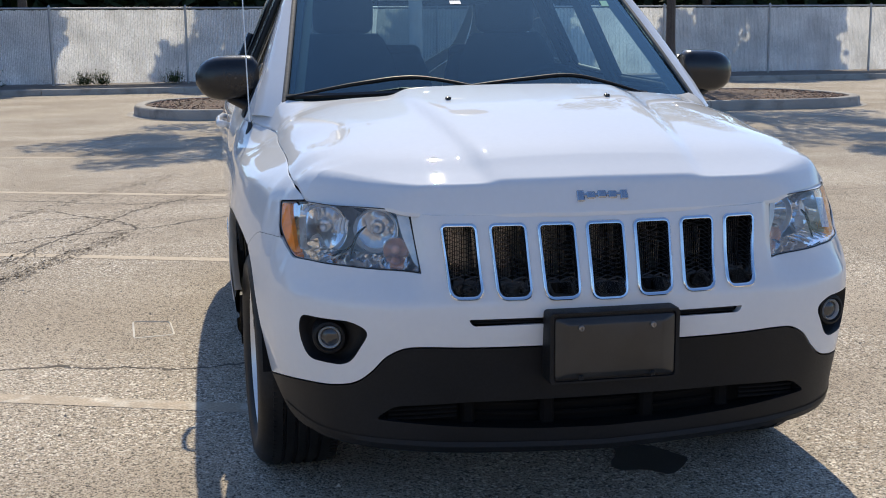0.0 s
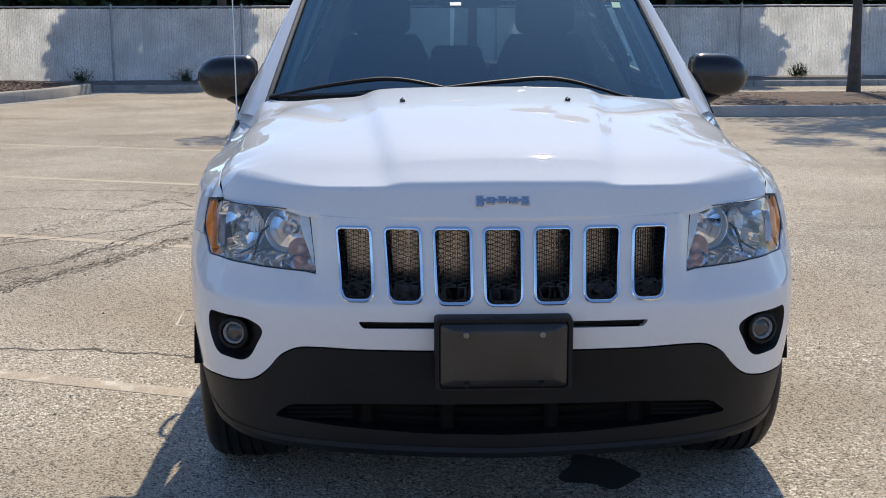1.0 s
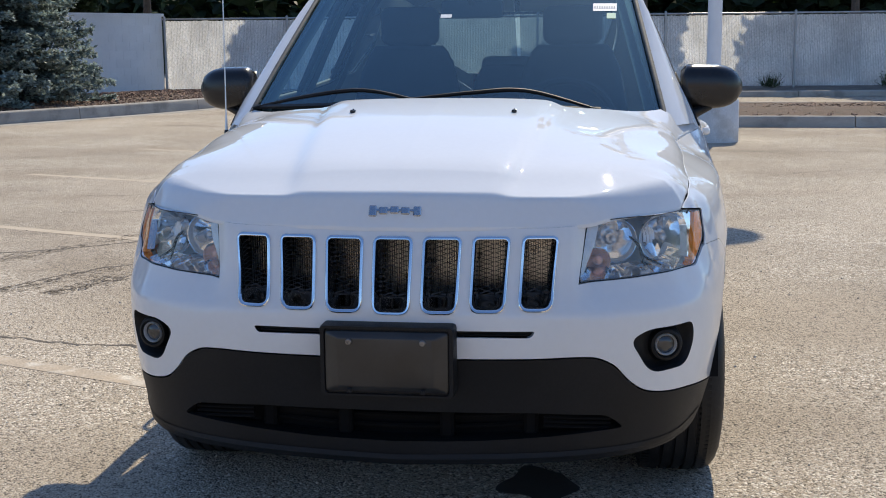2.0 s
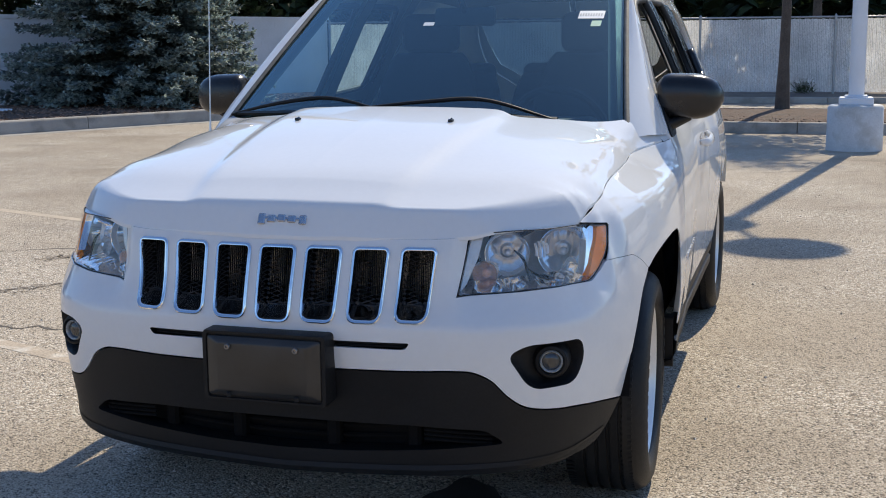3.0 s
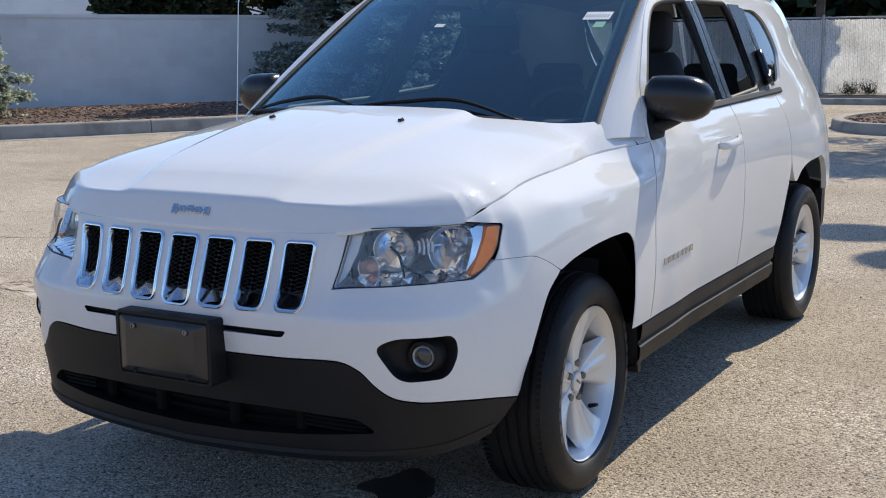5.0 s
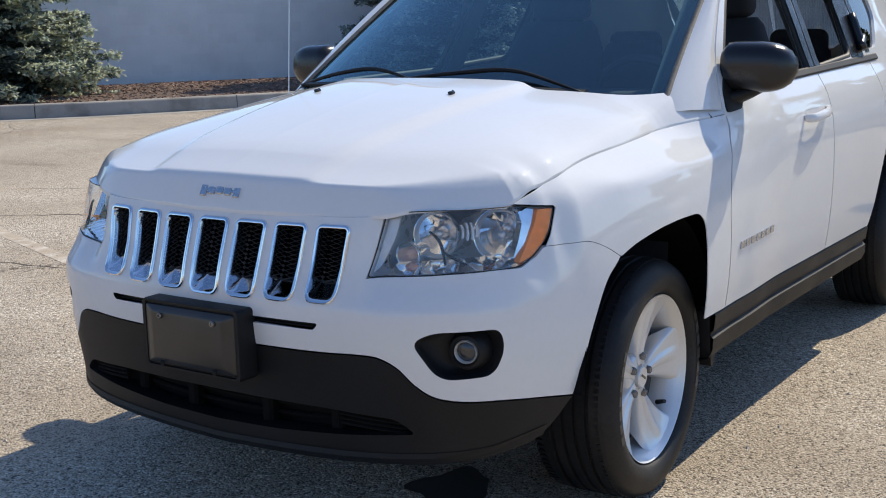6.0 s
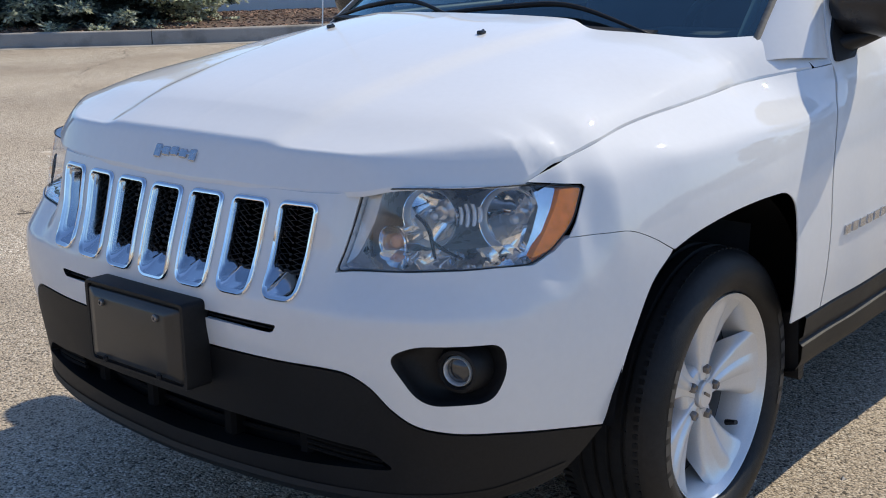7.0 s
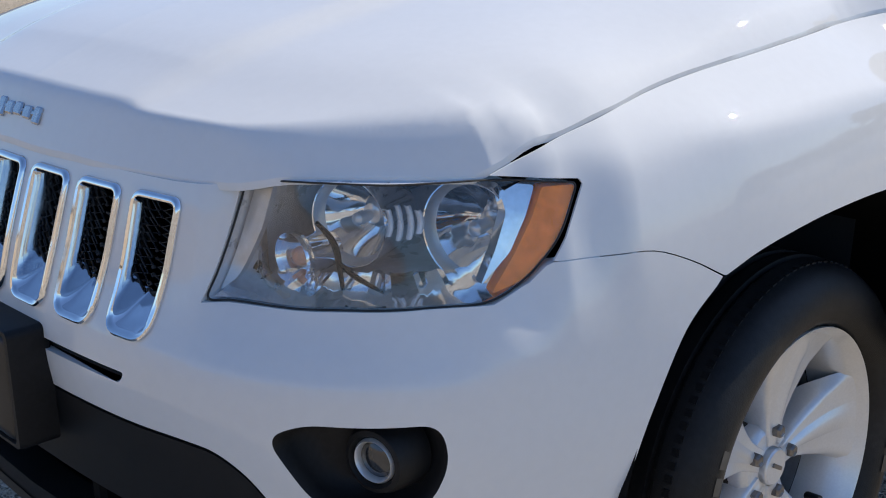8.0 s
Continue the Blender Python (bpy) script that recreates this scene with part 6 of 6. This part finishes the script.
kerb("fence_kerb", [tuple(fa + fd_ * 3.0 + o2 * 2.2), tuple(fa + fd_ * 14 + o2 * 2.2), tuple(fa + fd_ * 28 + o2 * 2.2), tuple(fb + o2 * 2.2)], "concrete kerb in front of the fence", .13)
verts = []
for q in range(45):
    p = fa + fd_ * (q - 0.5)
    for d, z in ((2.06, .115), (1.2, .12), (0, .12), (-6, .15), (-30, .3)):
        verts.append((*(p + o2 * d), z))
faces = [(i * 5 + k, (i + 1) * 5 + k, (i + 1) * 5 + k + 1, i * 5 + k + 1) for i in range(44) for k in range(4)]
simple("fence_strip", verts, faces, DIRT, "raised dirt strip along the fence", "verge", smooth=True)


# ---- plants ----
def blade(verts, faces, base, tip, width, up):
    """A pointed leaf or needle cluster of four triangles."""
    d = tip - base
    side = d.cross(up)
    side = side.normalized() * width if side.length > 1e-6 else Vector((width, 0, 0))
    mid = base + d * .45
    lift = up.normalized() * width * .45
    k = len(verts)
    verts += [tuple(base), tuple(mid + side), tuple(tip), tuple(mid - side), tuple(mid + lift)]
    faces += [(k, k + 1, k + 4), (k + 1, k + 2, k + 4), (k + 2, k + 3, k + 4), (k + 3, k, k + 4)]


def spruce(x, y, height, radius, seed, tips, label):
    r = random.Random(seed)
    tree = tagged(new("spruce_tree"), label, "tree")
    tree.location = (x, y, .1)
    bm = bmesh.new()
    tube(bm, [(.02 * math.sin(z), .02 * math.cos(z * 2), z) for z in np.linspace(0, height * .98, 14)], .1, seg=10, radii=[.17 * (1 - .93 * q / 13) for q in range(14)])
    part("trunk", bm, BARK, tree, "grey-brown trunk")
    inner_v, inner_f, tip_v, tip_f = [], [], [], []
    bm = bmesh.new()
    z = .22
    while z < height:
        q = z / height
        reach = radius * (1 - q)**.82 * (1.0 if z > .5 else .93)
        count = int(11 * (1 - q) + 5)
        a0 = r.random() * 6
        for k in range(count):
            a = a0 + k * math.tau / count + r.uniform(-.25, .25)
            L = reach * r.uniform(.76, 1.05)
            if L < .12:
                continue
            droop = r.uniform(.05, .22) * (1 if q < .6 else -.6)
            d = Vector((math.cos(a), math.sin(a), 0))
            pts = [Vector((0, 0, z)) + d * (L * u) + Vector((0, 0, -droop * L * (u - .55 * u * u * u) * 1.6 + .0)) for u in np.linspace(0, 1, 5)]
            if z < 3.2:
                tube(bm, pts, .02, seg=4, radii=[.022 * (1 - .8 * i / 4) for i in range(5)])
            steps = max(3, int(L / .10))
            side = Vector((-d.y, d.x, 0))
            for i in range(1, steps + 1):
                u = i / steps
                j = u * 4
                b = pts[min(3, int(j))].lerp(pts[min(3, int(j)) + 1], j - min(3, int(j)))
                spread = (.34 * (1 - u) + .10) * min(1.2, L) * .8
                for sgn in (-1, 1, 0):
                    if sgn == 0 and u < .8:
                        continue
                    for _ in range(3):
                        tgt = b + side * (sgn * spread * r.uniform(.5, 1.1)) + d * spread * r.uniform(.4, 1.0) + Vector((0, 0, r.uniform(-.10, .08)))
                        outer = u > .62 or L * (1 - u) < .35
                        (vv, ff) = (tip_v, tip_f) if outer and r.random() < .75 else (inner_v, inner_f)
                        blade(vv, ff, b, tgt, r.uniform(.030, .050), Vector((r.uniform(-.4, .4), r.uniform(-.4, .4), 1)))
                        for _ in range(3):
                            f = r.uniform(.25, .95)
                            c = b.lerp(tgt, f)
                            t2 = c + (tgt - b) * .25 + Vector((r.uniform(-1, 1), r.uniform(-1, 1), r.uniform(-.6, .8))) * .075
                            blade(vv, ff, c, t2, r.uniform(.018, .034), Vector((r.uniform(-1, 1), r.uniform(-1, 1), 1)))
        z += r.uniform(.11, .17) * (1 + q * .9) * (1 if z < 4.5 else 1.6)
    part("limb", bm, BARK, tree, "drooping limbs")
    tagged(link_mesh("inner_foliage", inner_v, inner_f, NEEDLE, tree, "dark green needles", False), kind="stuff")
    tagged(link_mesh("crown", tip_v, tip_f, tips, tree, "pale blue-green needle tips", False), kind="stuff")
    return tree


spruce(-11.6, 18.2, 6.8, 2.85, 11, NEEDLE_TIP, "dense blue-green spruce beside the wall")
spruce(-15.9, 9.5, 6.0, 2.8, 23, SUN_TINTED_TIP, "sunlit blue spruce in the mulch bed")
spruce(-20.5, 3.5, 4.8, 2.3, 31, SUN_TINTED_TIP, "blue spruce further along the bed")


def broadleaf(x, y, height, crown_z, radius, seed, mat, label, leaves, trunk_r=.09, size=.09, squash=1.0, base_z=.1, lean=(0, 0)):
    r = random.Random(seed)
    tree = tagged(new("broadleaf_tree"), label, "tree")
    tree.location = (x, y, base_z)
    bm = bmesh.new()
    pts = [Vector((lean[0] * q * q, lean[1] * q * q, height * .8 * q)) for q in np.linspace(0, 1, 9)]
    tube(bm, pts, .1, seg=10, radii=[trunk_r * (1.35 if i == 0 else 1.0) * (1 - .8 * i / 8) for i in range(9)])
    part("trunk", bm, BARK, tree, "grey-brown bark")
    bm = bmesh.new()
    verts, faces = [], []
    cz = (crown_z + height) / 2
    hz = (height - crown_z) / 2 * squash
    clumps = []
    for k in range(46):
        a, e = r.random() * math.tau, math.asin(r.uniform(-.95, 1))
        f = r.uniform(.45, 1.0)
        c = Vector((math.cos(a) * math.cos(e) * radius * f, math.sin(a) * math.cos(e) * radius * f, cz + math.sin(e) * hz * f))
        clumps.append((c, r.uniform(.28, .5) * radius * .55))
        if k < 18:
            s = pts[min(8, 4 + k % 5)]
            mid = s.lerp(c, .5) + Vector((0, 0, .12))
            tube(bm, [s, mid, c], .02, seg=5, radii=[trunk_r * .35, trunk_r * .2, .008])
    part("limb", bm, BARK, tree, "branching limbs")
    for _ in range(leaves):
        c, rr = clumps[r.randrange(len(clumps))]
        v = Vector((r.gauss(0, 1), r.gauss(0, 1), r.gauss(0, .8)))
        p = c + v.normalized() * rr * r.random()**.4
        d = Vector((r.uniform(-1, 1), r.uniform(-1, 1), r.uniform(-.9, .5))).normalized()
        blade(verts, faces, p, p + d * size * r.uniform(.7, 1.5), size * r.uniform(.25, .42), Vector((r.uniform(-1, 1), r.uniform(-1, 1), 1)))
    tagged(link_mesh("crown", verts, faces, mat, tree, "leafy crown with gaps", False), kind="stuff")
    return tree


broadleaf(.80, 18.2, 8.9, 2.7, 2.5, 41, LEAF_GOLD, "young island tree with yellowing leaves", 12000, .10, .11, lean=(.25, .1))
broadleaf(7.8, 18.6, 9.8, 2.8, 2.8, 42, LEAF, "young tree in the mulched island", 13000, .10, .11, lean=(-.1, .1))
for i, (x, dy, h, cz, rr, mt) in enumerate(((-6.2, 9.5, 12.5, 5.4, 2.9, LEAF_DARK), (.6, 10.5, 13.0, 6.2, 2.6, LEAF), (6.4, 9.0, 12.0, 5.6, 3.0, LEAF_DARK), (13.6, 9.6, 12.6, 5.2, 3.3, LEAF_DARK), (22.0, 9.6, 12.6, 5.2, 3.3, LEAF), (-13.5, 10.0, 12.0, 5.2, 2.6, LEAF))):
    q = (x - fa[0]) / (fb[0] - fa[0])
    broadleaf(x + .07 * dy, fa[1] + q * (fb[1] - fa[1]) + dy * .55, h * .62, cz * .58, rr * .85, 60 + i, mt, "dense dark green tree behind the fence", 13000, .16, .27, base_z=.14)
for i, (x, y, h, rr) in enumerate(((-13.2, 24.2, 7.0, 3.0), (-18.4, 21.0, 5.5, 2.7), (-24, 13, 5, 2.4), (-29, 6, 5, 2.4))):
    broadleaf(x, y, h, (1.4, .8, 2.4, 2.4)[i], rr, 90 + i, LEAF_DARK, "dark green tree behind the wall", (22000, 18000, 12000, 9000)[i], .16, .25)
# far tree line behind the fence
r = random.Random(77)
verts, faces = [], []
for _ in range(42000):
    x = r.uniform(-60, 70)
    y = 44 + r.uniform(0, 8) + abs(x) * .05
    p = Vector((x, y, abs(r.gauss(0, 1)) * 2.6 + .1))
    if p.z > 5.5 + 2.2 * noise.noise((x * .15, 3, 0)):
        continue
    d = Vector((r.uniform(-1, 1), r.uniform(-1, 1), r.uniform(-.7, .7))).normalized()
    blade(verts, faces, p, p + d * r.uniform(.7, 1.3), r.uniform(.28, .48), Vector((r.uniform(-1, 1), r.uniform(-1, 1), 1)))
simple("far_woods", verts, faces, LEAF_DARK, "dark far row of trees", "woods", "stuff")

# weeds at the fence's foot
for i, x in enumerate((-5.6, -3.6, -3.2, -1.6, 1.1, 4.2, 6.9, 9.2, -8.0, 12.0)):
    r = random.Random(200 + i)
    q = (x - fa[0]) / (fb[0] - fa[0])
    verts, faces = [], []
    for _ in range(90):
        b = Vector((r.gauss(0, .09), r.gauss(0, .05), 0))
        t1 = b + Vector((r.gauss(0, .12), r.gauss(0, .1), r.uniform(.08, .38)))
        blade(verts, faces, b, t1, .010, Vector((1, r.random(), 0)))
        for _ in range(2):
            c = b.lerp(t1, r.uniform(.4, 1))
            blade(verts, faces, c, c + Vector((r.gauss(0, .05), r.gauss(0, .05), r.uniform(-.02, .05))), .014, Vector((0, 0, 1)))
    w = tagged(link_mesh("weed", verts, faces, LEAF, None, "", False), "scrubby green weed at the fence's foot", "weed", "weeds along the fence")
    w.location = (x, fa[1] + q * (fb[1] - fa[1]) - .22 - .2 * r.random(), .12)


# ---- lamp post and litter ----
def lamp_post(x, y):
    lp = tagged(new("street_lamp"), "white steel parking lot lamp on a round concrete base", "lamp")
    lp.location = (x, y, 0)
    bm = bmesh.new()
    spin(bm, [(-.05, 0), (-.05, .335), (.52, .33), (.545, .315), (.555, .29), (.555, 0)], (0, 0, 0), "Z", 40)
    part("concrete_base", bm, BASE_PAINT, lp, "pale round concrete base", sharp=40)
    bm = bmesh.new()
    box(bm, (0, 0, .60), (.40, .40, .09), .012)
    box(bm, (0, 0, .655), (.27, .27, .03), .008)
    part("base_plate", bm, POLE_PAINT, lp, "square white base cover")
    bm = bmesh.new()
    rod(bm, (0, 0, .6), (0, 0, 6.65), .093, .075, 20)
    part("pole", bm, POLE_PAINT, lp, "round white pole")
    for ex, ey in ((.42, -1.02), (-.20, -.02)):
        bm = bmesh.new()
        tube(bm, [(0, 0, 6.50), (ex * .6, ey * .6, 6.60), (ex, ey, 6.63)], .035, seg=8)
        arm = part("arm", bm, POLE_PAINT, lp, "white arm")
        bm = bmesh.new()
        spin(bm, [(.14, 0), (.13, .16), (.06, .36), (.0, .42), (-.03, .42), (-.02, .38), (.02, .1), (.02, 0)], (ex, ey, 6.55), "Z", 32)
        part("shade", bm, POLE_PAINT, arm, "round white lamp shade", sharp=40)
    return lp


lamp_post(1.80, 12.3)
bm = bmesh.new()
rings = [[(a * .18, .10 * b, .004 + .03 * (1 - b * b) * (1 + .4 * a)) for a in np.linspace(-1, 1, 6)] for b in np.linspace(-1, 1, 5)]
loft(bm, rings, closed=False)
lit = tagged(part("paper_scrap", bm, PAPER, None, sharp=0), "crumpled white paper scrap on mulch", "litter")
lit.matrix_world = pose(-12.6, 15.2, .22, 10, 5, 40)

# plain pale buildings past the wall and fence
def building(x, y, w, d, h, rot, wall_mat, label):
    b = tagged(new("building"), label, "building")
    b.matrix_world = pose(x, y, 0, 0, 0, rot)
    bm = bmesh.new()
    box(bm, (0, 0, h / 2), (w, d, h))
    part("wall", bm, wall_mat, b)
    bm = bmesh.new()
    box(bm, (0, 0, h + .12), (w + .5, d + .5, .24), .03)
    part("roof", bm, CONCRETE, b, "flat roof edge")
    return b


building(-36, 30, 22, 10, 5.5, 58, WALL_PAINT, "pale flat-roofed building behind the wall")
building(12, 62, 16, 9, 5.5, 0, material("tan_siding", (.42, .36, .30), .8, var=.1), "tan house behind the trees")
building(4, -34, 62, 10, 5.0, 0, material("tan_masonry", (.46, .37, .28), .85, var=.12, scale=.4, grain=.1, grain_scale=30, bump=.003, bump_scale=60), "long plain tan building across the parking lot")
